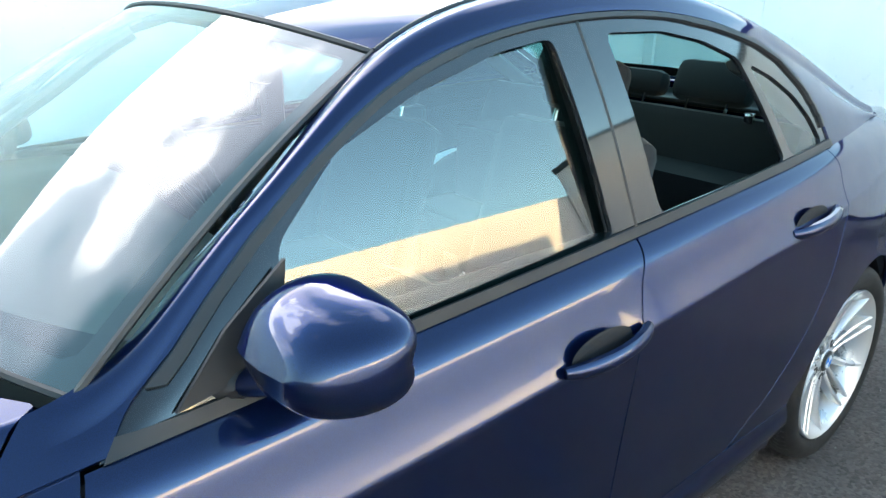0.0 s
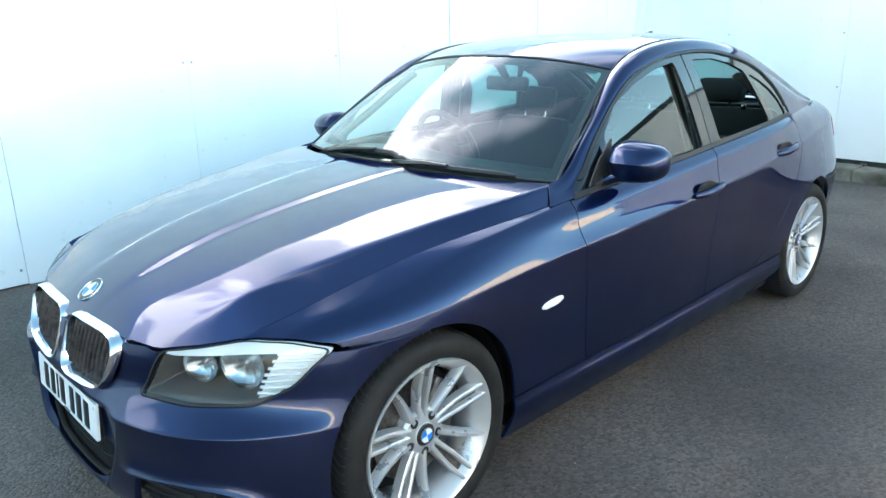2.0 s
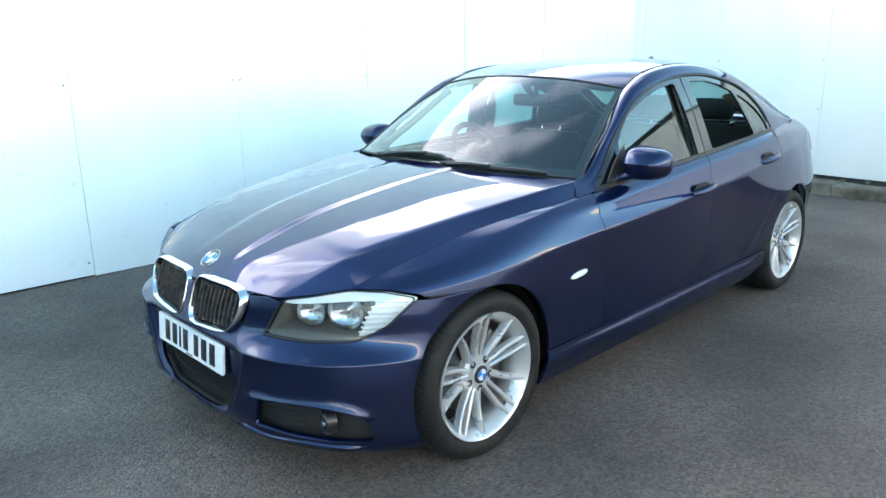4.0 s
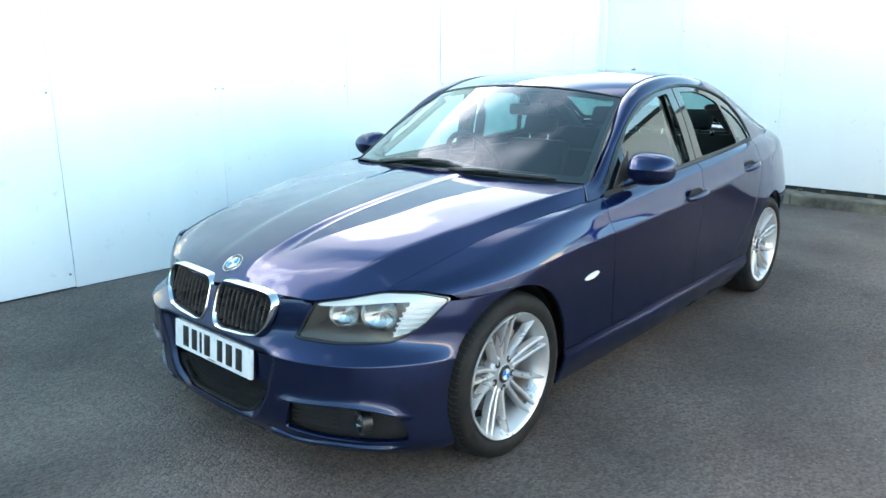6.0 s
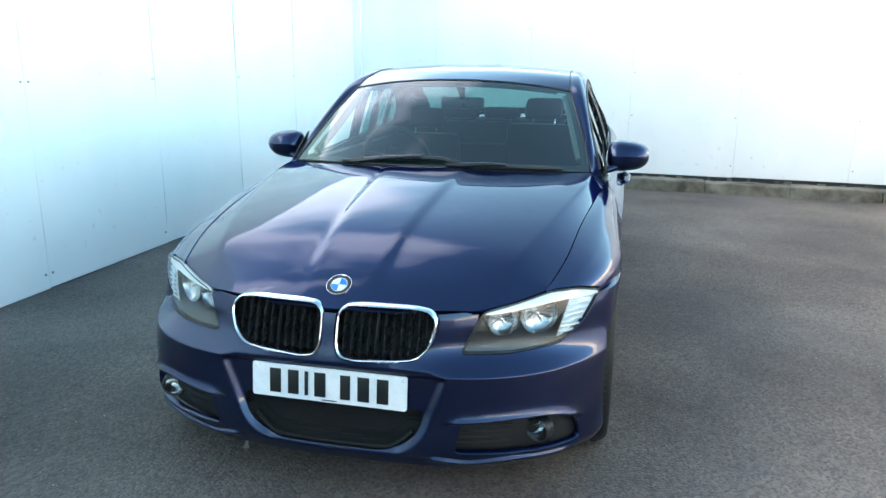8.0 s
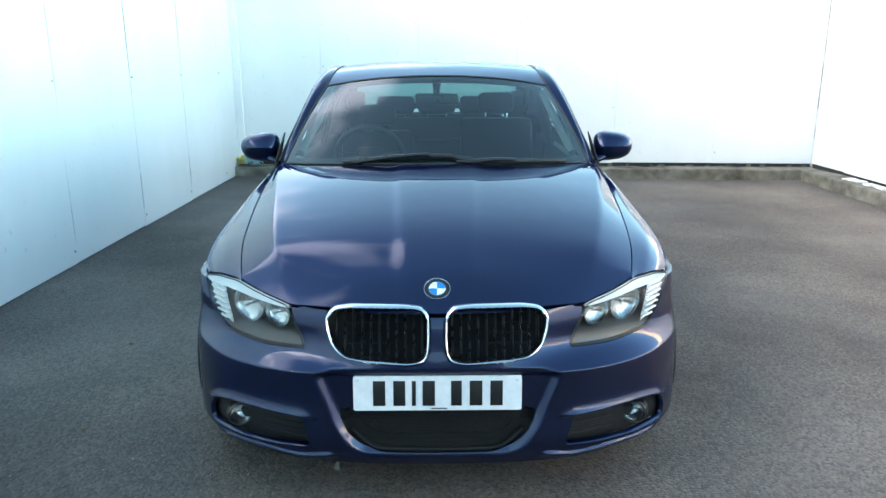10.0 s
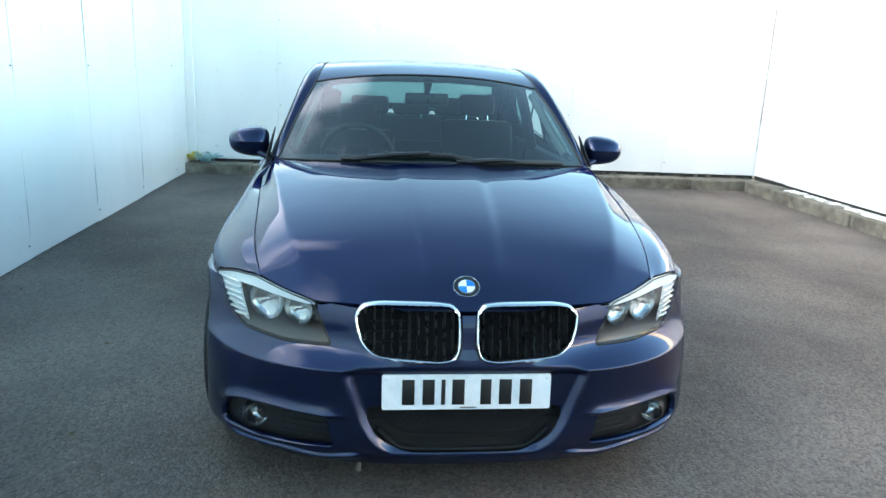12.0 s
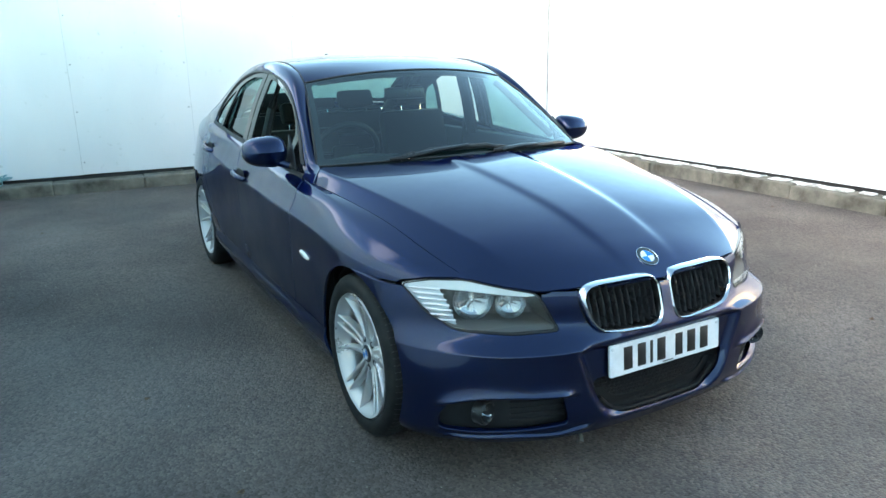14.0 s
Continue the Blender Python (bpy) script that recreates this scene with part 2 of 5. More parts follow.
def cladding_nodes():
    t = CLADDING.node_tree
    p = t.nodes["Principled BSDF"]
    c, mp = t.nodes.new("ShaderNodeTexCoord"), t.nodes.new("ShaderNodeMapping")
    mp.inputs["Scale"].default_value = (1.0, 1.0, 0.5)
    n, r = t.nodes.new("ShaderNodeTexNoise"), t.nodes.new("ShaderNodeValToRGB")
    n.inputs["Scale"].default_value, n.inputs["Detail"].default_value = 1.6, 6.0
    r.color_ramp.elements[0].position, r.color_ramp.elements[1].position = 0.3, 0.6
    r.color_ramp.elements[0].color, r.color_ramp.elements[1].color = (0.755, 0.77, 0.775, 1), (0.81, 0.82, 0.825, 1)
    t.links.new(c.outputs["Object"], mp.inputs["Vector"])
    t.links.new(mp.outputs["Vector"], n.inputs["Vector"])
    t.links.new(n.outputs["Fac"], r.inputs["Fac"])
    grime, g = t.nodes.new("ShaderNodeTexNoise"), t.nodes.new("ShaderNodeValToRGB")
    grime.inputs["Scale"].default_value, grime.inputs["Detail"].default_value = 14.0, 9.0
    g.color_ramp.elements[0].position, g.color_ramp.elements[1].position = 0.66, 0.78
    g.color_ramp.elements[0].color, g.color_ramp.elements[1].color = (1, 1, 1, 1), (0.8, 0.8, 0.78, 1)
    mul = t.nodes.new("ShaderNodeMix")
    mul.data_type, mul.blend_type = "RGBA", "MULTIPLY"
    mul.inputs["Factor"].default_value = 1.0
    t.links.new(c.outputs["Object"], grime.inputs["Vector"])
    t.links.new(grime.outputs["Fac"], g.inputs["Fac"])
    t.links.new(r.outputs["Color"], mul.inputs["A"])
    t.links.new(g.outputs["Color"], mul.inputs["B"])
    t.links.new(mul.outputs["Result"], p.inputs["Base Color"])
    w, b = t.nodes.new("ShaderNodeTexNoise"), t.nodes.new("ShaderNodeBump")
    w.inputs["Scale"].default_value = 1.1
    b.inputs["Strength"].default_value, b.inputs["Distance"].default_value = 0.2, 0.015
    t.links.new(c.outputs["Object"], w.inputs["Vector"])
    t.links.new(w.outputs["Fac"], b.inputs["Height"])
    t.links.new(b.outputs["Normal"], p.inputs["Normal"])


asphalt_nodes()
cladding_nodes()


# ---- mesh helpers ----
def bm_ob(name, bm, mat, parent=None, label="", smooth=True):
    me = bpy.data.meshes.new(name)
    bmesh.ops.recalc_face_normals(bm, faces=bm.faces)
    bm.to_mesh(me)
    bm.free()
    me.materials.append(mat)
    if smooth:
        me.shade_smooth()
        me.set_sharp_from_angle(angle=radians(38))
    ob = new(name, me)
    ob.parent = parent
    if label:
        ob["label"] = label
    return ob


def part(name, bm, mat, parent, label=""):
    return bm_ob(name, bm, mat, parent, label)


def empty(name, label, category, group="", loc=(0, 0, 0)):
    ob = new(name)
    ob.empty_display_size = 0.1
    ob.location = loc
    return tagged(ob, label, category, group)


def box_into(bm, lo, hi, m=None, bevel=0.0):
    g = bmesh.ops.create_cube(bm, size=1.0)
    vs = g["verts"]
    for v in vs:
        v.co = Vector([(a + b) / 2 + c * (b - a) for a, b, c in zip(lo, hi, v.co)])
    if bevel:
        es = list({e for v in vs for e in v.link_edges})
        r = bmesh.ops.bevel(bm, geom=es, offset=bevel, segments=2, affect="EDGES", profile=0.5)
        vs = list({v for f in r["faces"] for v in f.verts} | {v for v in vs if v.is_valid})
    if m is not None:
        for v in vs:
            v.co = m @ v.co
    return vs


def box_bm(lo, hi, m=None, bevel=0.0):
    bm = bmesh.new()
    box_into(bm, lo, hi, m, bevel)
    return bm


def tube_into(bm, pts, radius, sides=8, closed=False, squash=1.0, ends=True):
    """A round bar along a line of points."""
    pts = [Vector(p) for p in pts]
    rings = []
    n = len(pts)
    up = Vector((0.03, 0.02, 1))
    for i, p in enumerate(pts):
        a, b = (pts[i - 1], pts[(i + 1) % n]) if closed else (pts[max(i - 1, 0)], pts[min(i + 1, n - 1)])
        d = (b - a).normalized()
        s = d.cross(up if abs(d.dot(up)) < 0.95 else Vector((1, 0, 0))).normalized()
        u = s.cross(d)
        r = radius[i] if isinstance(radius, (list, tuple)) else radius
        rings.append([bm.verts.new(p + s * r * math.cos(2 * math.pi * k / sides) + u * r * squash * math.sin(2 * math.pi * k / sides)) for k in range(sides)])
    for i in range(n if closed else n - 1):
        q, w = rings[i], rings[(i + 1) % n]
        for k in range(sides):
            bm.faces.new((q[k], q[(k + 1) % sides], w[(k + 1) % sides], w[k]))
    if not closed and ends:
        bm.faces.new(rings[0])
        bm.faces.new(rings[-1][::-1])


def lathe_into(bm, profile, segs=48, m=Matrix(), closed=False):
    """Turns a profile of (radius, along x) round the x axis."""
    rings = [[bm.verts.new(m @ Vector((x, r * math.cos(2 * math.pi * k / segs), r * math.sin(2 * math.pi * k / segs)))) for k in range(segs)] for r, x in profile]
    for i in range(len(rings) if closed else len(rings) - 1):
        q, w = rings[i], rings[(i + 1) % len(rings)]
        for k in range(segs):
            bm.faces.new((q[k], q[(k + 1) % segs], w[(k + 1) % segs], w[k]))


def prism_bm(outline, lo, hi, place):
    """A plate with an outline of (a, b), from depth lo to hi; place(a, b, d) gives the point."""
    bm = bmesh.new()
    f, b = [bm.verts.new(place(p, q, hi)) for p, q in outline], [bm.verts.new(place(p, q, lo)) for p, q in outline]
    bm.faces.new(f)
    bm.faces.new(b[::-1])
    for i in range(len(f)):
        j = (i + 1) % len(f)
        bm.faces.new((f[j], f[i], b[i], b[j]))
    return bm


def rounded(points, r, n=5):
    """A closed outline with its corners rounded."""
    out = []
    for i, p in enumerate(points):
        a, b, c = Vector(points[i - 1]), Vector(p), Vector(points[(i + 1) % len(points)])
        ra = min(r, (a - b).length * 0.45, (c - b).length * 0.45)
        s, e = b + (a - b).normalized() * ra, b + (c - b).normalized() * ra
        for k in range(n + 1):
            t = k / n
            out.append(tuple((1 - t) ** 2 * s + 2 * t * (1 - t) * b + t * t * e))
    return out


# ---- smooth surfaces ----
def curve(knots, values):
    """A natural cubic through values at knots."""
    x, y = np.array(knots, float), np.array(values, float)
    n, h = len(x), np.diff(x)
    a, r = np.eye(n), np.zeros(n)
    for i in range(1, n - 1):
        a[i, i - 1:i + 2] = h[i - 1], 2 * (h[i - 1] + h[i]), h[i]
        r[i] = 6 * ((y[i + 1] - y[i]) / h[i] - (y[i] - y[i - 1]) / h[i - 1])
    m = np.linalg.solve(a, r)

    def at(t):
        t = np.asarray(t, float)
        i = np.clip(np.searchsorted(x, t) - 1, 0, n - 2)
        d, e = x[i + 1] - t, t - x[i]
        return (m[i] * d**3 + m[i + 1] * e**3) / (6 * h[i]) + (y[i] / h[i] - m[i] * h[i] / 6) * d + (y[i + 1] / h[i] - m[i + 1] * h[i] / 6) * e

    return at


def inside(poly, a, b):
    """Signed distance into a polygon, positive inside."""
    p = np.array(poly, float)
    q = np.roll(p, -1, 0)
    dist, wind = np.full(a.shape, 1e9), np.zeros(a.shape, bool)
    for (x0, y0), (x1, y1) in zip(p, q):
        ex, ey = x1 - x0, y1 - y0
        t = np.clip(((a - x0) * ex + (b - y0) * ey) / max(ex * ex + ey * ey, 1e-12), 0, 1)
        dist = np.minimum(dist, np.hypot(a - x0 - t * ex, b - y0 - t * ey))
        cross = ((y0 > b) != (y1 > b)) & (a < ex * (b - y0) / (ey if abs(ey) > 1e-12 else 1e-12) + x0)
        wind ^= cross
    return np.where(wind, dist, -dist)


def normals_of(P):
    n = np.cross(np.gradient(P, axis=0), np.gradient(P, axis=1))
    n /= np.maximum(np.linalg.norm(n, axis=2, keepdims=True), 1e-9)
    if (n * (P - np.array((0, 1.5, 0.5)))).sum() < 0:
        n = -n
    return n


def clipped(name, P, tests, mat, parent=None, label="", side=1, lip=0.012, off=0.0, smooth_n=None):
    """The part of a surface where every test is positive, with its edges turned in by lip; side -1 mirrors it."""
    N = normals_of(P) if smooth_n is None else smooth_n
    nu, nv = P.shape[:2]
    flip = float((np.cross(np.gradient(P, axis=0), np.gradient(P, axis=1)) * N).sum()) < 0
    pos = list((P + N * off).reshape(-1, 3))
    nrm = list(N.reshape(-1, 3))
    vals = [list(np.asarray(f, float).reshape(-1)) for f in tests]
    ids = np.arange(nu * nv).reshape(nu, nv)
    quads = np.stack([ids[:-1, :-1], ids[1:, :-1], ids[1:, 1:], ids[:-1, 1:]], -1).reshape(-1, 4)
    for f in tests:
        quads = quads[(np.asarray(f).reshape(-1)[quads] >= 0).any(1)]
    polys = [list(q) for q in quads]
    for k in range(len(tests)):
        cut, out, f = {}, [], vals[k]
        for poly in polys:
            keep = [f[i] >= 0 for i in poly]
            if all(keep):
                out.append(poly)
                continue
            if not any(keep):
                continue
            res = []
            for a, b in zip(poly, poly[1:] + poly[:1]):
                if f[a] >= 0:
                    res.append(a)
                if (f[a] >= 0) != (f[b] >= 0):
                    key = (min(a, b), max(a, b))
                    if key not in cut:
                        t = f[key[0]] / (f[key[0]] - f[key[1]])
                        cut[key] = len(pos)
                        pos.append(pos[key[0]] * (1 - t) + pos[key[1]] * t)
                        nrm.append(nrm[key[0]] * (1 - t) + nrm[key[1]] * t)
                        for v in vals:
                            v.append(v[key[0]] * (1 - t) + v[key[1]] * t)
                    res.append(cut[key])
            if len(res) > 2:
                out.append(res)
        polys = out
    used = {}
    for poly in polys:
        for i in poly:
            used.setdefault(i, len(used))
    V, W = [pos[i] for i in used], [nrm[i] for i in used]
    F = [[used[i] for i in poly] for poly in polys]
    if flip:
        F = [f[::-1] for f in F]
    if lip:
        edges = {(a, b) for f in F for a, b in zip(f, f[1:] + f[:1])}
        for a, b in [e for e in edges if (e[1], e[0]) not in edges]:
            na = np.cross(V[b] - V[a], W[a])
            na /= max(np.linalg.norm(na), 1e-9)
            k = len(V)
            for v, w in ((a, W[a]), (b, W[b])):
                V.append(V[v]), W.append(w)
            for v in (b, a):
                V.append(V[v] - W[v] * lip), W.append(na)
            W[k], W[k + 1] = W[a] * 0.5 + na, W[b] * 0.5 + na
            F.append([k + 1, k, k + 3, k + 2])
    V, W = np.array(V).reshape(-1, 3), np.array(W).reshape(-1, 3)
    if side < 0:
        V, W = V * (-1, 1, 1), W * (-1, 1, 1)
        F = [f[::-1] for f in F]
    me = bpy.data.meshes.new(name)
    me.from_pydata(V.tolist(), [], F)
    me.materials.append(mat)
    me.shade_smooth()
    W = W / np.maximum(np.linalg.norm(W, axis=1, keepdims=True), 1e-9)
    if len(V):
        me.normals_split_custom_set_from_vertices(W.tolist())
    ob = new(name, me)
    ob.parent = parent
    if label:
        ob["label"] = label
    return ob


# ---- ground and walls ----
def ground():
    bm = bmesh.new()
    fine = [-300, -80, -30, -14] + [x * 0.5 for x in range(-20, 21)] + [14, 30, 80, 300]
    rows = [[bm.verts.new((x, y, 0.006 * noise.noise((x * 0.3, y * 0.3, 0)) if abs(x) < 9 and abs(y) < 9 else 0)) for x in fine] for y in fine]
    for a, b in zip(rows, rows[1:]):
        for i in range(len(fine) - 1):
            bm.faces.new((a[i], a[i + 1], b[i + 1], b[i]))
    return tagged(bm_ob("ground", bm, ASPHALT), "dark grey worn asphalt yard surface", "asphalt", kind="structure")


ground()
TOP_W, TOP_N, TOP_E = 3.02, 2.52, 2.22
CORNER_L, CORNER_R = (-2.56, 6.62), (4.64, 6.14)


def hoarding(name, a, b, foot, top, label, widths, thick=0.08):
    """A run of upright coated sheets from a to b, each a piece of its own, over a backing."""
    a, b = Vector((*a, 0)), Vector((*b, 0))
    d = (b - a).normalized()
    nrm = Vector((-d.y, d.x, 0))
    m = Matrix((( d.x, nrm.x, 0, a.x), (d.y, nrm.y, 0, a.y), (0, 0, 1, 0), (0, 0, 0, 1)))
    length = (b - a).length
    wall = tagged(bm_ob(name, box_bm((0, -thick - 0.12, 0.0), (length, -0.02, top - 0.02), m), FILLER, smooth=False), label, "wall", kind="structure")
    x, k = 0.0, 0
    while x < length - 0.01:
        w = min(widths[k % len(widths)], length - x)
        dz = 0.004 * math.sin(k * 2.3)
        bm = box_bm((x + 0.0008, -0.019, foot + dz), (x + w - 0.0008, 0.003 * math.sin(k * 1.7) + 0.004, top), m, 0.003)
        bm_ob("panel", bm, CLADDING, wall, smooth=False)
        x, k = x + w, k + 1
    return wall, m, length


wall_l, ML, _ = hoarding("wall_west", CORNER_L, (-2.64, -9.0), 0.006, TOP_W, "white coated sheet hoarding with narrow upright joints", (0.67, 1.21, 1.23, 1.22, 1.25, 1.18, 1.22, 1.22, 1.22, 1.22, 1.22, 1.22, 1.22))
wall_b, MB, LEN_B = hoarding("wall_north", CORNER_R, CORNER_L, 0.165, TOP_N, "white coated sheet wall standing on a concrete kerb", (1.22,))
COPING = node_mat("dark folded coping", (0.03, 0.032, 0.035), 0.45, 0.4)
noise_into(COPING, 8.0, 0.38, 0.55, "Roughness")
for wall, m, length, top in ((wall_b, MB, LEN_B, TOP_N),):
    bm_ob("coping", box_bm((-.02, -.22, top - .03), (length - .12, .02, top + .035), m, .006), COPING, wall, "dark folded metal coping", smooth=False)
# Unseen wall, added to cut low southern light on bumper and ground.
BLOCK_GREY = node_mat("plain grey block", (0.3, 0.29, 0.28), 0.9)
noise_into(BLOCK_GREY, 2.0, (0.24, 0.235, 0.225), (0.36, 0.35, 0.34))
tagged(bm_ob("south_light_block", box_bm((-3.0, -9.4, 0.0), (5.0, -9.0, 2.3), None, 0.01), BLOCK_GREY, smooth=False), "unseen plain grey wall added to cut low southern light", "wall", kind="structure")
_, MR, LEN_R = hoarding("wall_east", (4.64, -9.0), CORNER_R, 0.165, TOP_E, "sunlit white coated sheet wall over a kerb", (2.4,))


# ---- the car: feature lines, front axle at y = 0, nose towards -y ----
YK = (-0.40, -0.20, 0.0, 0.4, 0.8, 1.4, 2.0, 2.6, 3.05, 3.42, 3.62)
SIDE = [  # (x at YK), (z at YK): from the skirt's foot up to the window line
    ((.74, .82, .850, .858, .862, .864, .860, .846, .80, .72, .62), (.19, .19, .180, .172, .172, .174, .178, .19, .22, .26, .28)),
    ((.77, .845, .878, .886, .891, .893, .889, .872, .812, .735, .63), (.28, .28, .28, .28, .28, .282, .285, .29, .30, .32, .34)),
    ((.77, .845, .876, .879, .880, .881, .879, .869, .824, .75, .66), (.31, .31, .31, .305, .305, .307, .31, .32, .34, .36, .37)),
    ((.765, .845, .882, .884, .885, .888, .889, .905, .857, .758, .64), (.46, .46, .46, .46, .46, .465, .47, .48, .49, .50, .50)),
    ((.735, .835, .886, .890, .891, .895, .897, .911, .864, .760, .642), (.60, .61, .62, .62, .62, .63, .64, .65, .65, .65, .64)),
    ((.715, .822, .876, .888, .895, .901, .898, .880, .808, .702, .595), (.66, .68, .695, .720, .742, .772, .815, .872, .912, .918, .90)),
    ((.69, .795, .842, .856, .866, .875, .868, .838, .755, .645, .545), (.68, .71, .745, .800, .825, .858, .893, .938, .96, .955, .93)),
    ((.66, .747, .781, .803, .808, .810, .808, .788, .716, .610, .515), (.692, .737, .7765, .839, .876, .912, .950, .990, 1.008, .992, .96)),
]
WING = [  # on above the front wheel, from the window line to the bonnet's edge
    ((.655, .722, .751, .786, .806), (.696, .7455, .789, .8440, .8785)),
    ((.650, .698, .722, .765, .803), (.699, .754, .800, .848, .8805)),
]
L_SIDE = [(curve(YK, x), curve(YK, z)) for x, z in SIDE]
L_WING = [(curve(YK[:5], x), curve(YK[:5], z)) for x, z in WING]


def hollow(y):
    """How far the flank above the crease is hollowed: full along the doors, none on the wings."""
    y = np.asarray(y, float)
    return np.clip((y - 0.15) / 0.55, 0, 1) ** 1.5 * np.clip((3.15 - y) / 0.5, 0, 1)


def shoulder(up, soft, sharp):
    """A line between the crease and the window line, at the height share up."""
    cx, cz, bx, bz = *L_SIDE[5], *L_SIDE[7]
    share = lambda y: soft + (sharp - soft) * hollow(y)
    return lambda y: cx(y) + (bx(y) - cx(y)) * share(y), lambda y: cz(y) + (bz(y) - cz(y)) * up


L_UPPER = [L_SIDE[5], shoulder(.286, .145, .240), shoulder(.571, .385, .427), shoulder(.771, .63, .573), L_SIDE[7]]
EDGE_X, EDGE_Z = L_WING[1]
BELT_X, BELT_Z = L_SIDE[7]


def across(lines, ys, count):
    """A smooth sheet through lines, sampled evenly in between."""
    X, Z = np.array([l[0](ys) for l in lines]), np.array([l[1](ys) for l in lines])
    step = np.hypot(np.diff(X, axis=0), np.diff(Z, axis=0)).mean(1)
    k = np.concatenate([[0], np.cumsum(step)])
    v = np.linspace(0, k[-1], count)
    P = np.zeros((len(ys), count, 3))
    for i in range(len(ys)):
        P[i, :, 0], P[i, :, 1], P[i, :, 2] = curve(k, X[:, i])(v), ys[i], curve(k, Z[:, i])(v)
    return P


def stacked(groups, ys):
    sheets = [across(lines, ys, n) for lines, n in groups]
    return np.concatenate([sheets[0]] + [s[:, 1:] for s in sheets[1:]], 1)


ghost = (lambda y: BELT_X(y) - 0.075, lambda y: BELT_Z(y) + 0.02)
FLANK = stacked([(L_SIDE[:3], 8), (L_SIDE[2:6], 26), (L_UPPER + [ghost], 34)], np.linspace(0.30, 3.62, 200))
FENDER = stacked([(L_SIDE[:3], 8), (L_SIDE[2:6], 30), (L_UPPER + L_WING, 38)], np.linspace(-0.40, 0.84, 96))

# nose: plan outlines at rising heights, from the middle round to the wheel
NOSE_X = (0.0, 0.20, 0.40, 0.57, 0.715, 0.822, 0.870, 0.889)
NOSE_LOW = ((0.15, 0.20, 0.30, 0.40, 0.474), [
    (-.635, -.630, -.605, -.545, -.455, -.34, -.21, 0.02),
    (-.668, -.662, -.632, -.572, -.482, -.36, -.22, 0.02),
    (-.678, -.672, -.640, -.580, -.490, -.36, -.22, 0.02),
    (-.672, -.668, -.644, -.588, -.492, -.355, -.21, 0.02),
    (-.672, -.668, -.648, -.590, -.482, -.335, -.20, 0.02),
])
NOSE_HIGH = ((0.474, 0.50, 0.54, 0.60, 0.66, 0.715), [
    (-.672, -.668, -.648, -.590, -.482, -.335, -.20, 0.02),
    (-.668, -.660, -.618, -.550, -.440, -.302, -.185, 0.02),
    (-.655, -.647, -.586, -.508, -.403, -.273, -.17, 0.02),
    (-.640, -.630, -.575, -.495, -.393, -.262, -.155, 0.02),
    (-.618, -.608, -.560, -.478, -.375, -.245, -.14, 0.02),
    (-.585, -.575, -.535, -.450, -.340, -.215, -.12, 0.02),
])
RECESS = rounded([(-.385, .466), (-.335, .484), (.335, .484), (.385, .466), (.322, .298), (.282, .232), (.235, .195), (-.235, .195), (-.282, .232), (-.322, .298)], 0.05)
BROW = curve((.34, .42, .52, .64, .72, .78), (.314, .320, .325, .330, .318, .290))
BLADE = curve((.30, .37, .42, .55, .665, .74, .80), (.195, .190, .180, .184, .184, .184, .186))


def step(d, w):
    q = np.clip(d / w + 0.5, 0, 1)
    return q * q * (3 - 2 * q)


def nose_sheet(z0, z1, nz, s0=0.0, s1=7.0, ns=230, plain=False):
    k = np.arange(8)
    s, z = np.linspace(s0, s1, ns), np.linspace(z0, z1, nz)
    xs = curve(k, NOSE_X)(s)
    P = np.zeros((ns, nz, 3))
    for zs, rows in (NOSE_LOW, NOSE_HIGH):
        ys = np.array([curve(k, y)(s) for y in rows])
        at = (z >= zs[0] - 1e-9) & (z <= zs[-1] + 1e-9)
        for i in range(ns):
            P[i, at, 0], P[i, at, 1], P[i, at, 2] = xs[i], curve(zs, ys[:, i])(z[at]), z[at]
    x, zz = P[..., 0], P[..., 2]
    tuck = np.clip((0.20 - zz) / 0.05, 0, 1) ** 2
    P[..., 0] -= 0.02 * tuck * np.clip(x / 0.8, 0, 1)
    if plain:
        return P
    dish = step(inside(RECESS, x, zz) - 0.012, 0.040)
    over = step(x - 0.40, 0.08) * step(0.77 - x, 0.06)
    up, down = zz - BROW(np.clip(x, .34, .78)), BLADE(np.clip(x, .30, .80)) - zz
    lip = step(up, 0.018) * np.exp(-np.clip(up, 0, 1) / 0.022) * 0.028 * over
    sill = step(down, 0.020) * np.exp(-np.clip(down, 0, 1) / 0.018) * 0.021 * step(x - 0.33, 0.06) * step(0.755 - x, 0.10)
    P[..., 1] += 0.026 * dish - (lip + sill) * (1 - 0.35 * np.clip((x - .5) / .3, 0, 1))
    P[..., 0] += (lip + sill) * 0.8 * np.clip((x - .5) / .3, 0, 1)
    return P


NOSE = nose_sheet(0.15, 0.715, 190)
CORE = nose_sheet(0.16, 0.70, 60, ns=80, plain=True) * (0.965, 1, 1) + (0, 0.062, 0)
BAY = nose_sheet(0.16, 0.40, 40, ns=100, plain=True) + (0, 0.045, 0)

# bonnet: middle line and crown
HOOD_MID = curve((-.66, -.60, -.54, -.42, -.25, 0, .3, .55, .80), (.615, .662, .706, .762, .818, .872, .918, .943, .955))


CREASE_X = curve((-.56, -.45, -.32, -.20, 0, .13, .25, .38, .50, .62, .80), (.462, .499, .540, .576, .624, .651, .674, .700, .724, .741, .748))
CREASE_Z = curve((-.56, -.45, -.32, -.20, 0, .13, .25, .38, .50, .62, .80), (.642, .707, .770, .803, .842, .862, .879, .895, .909, .920, .932))


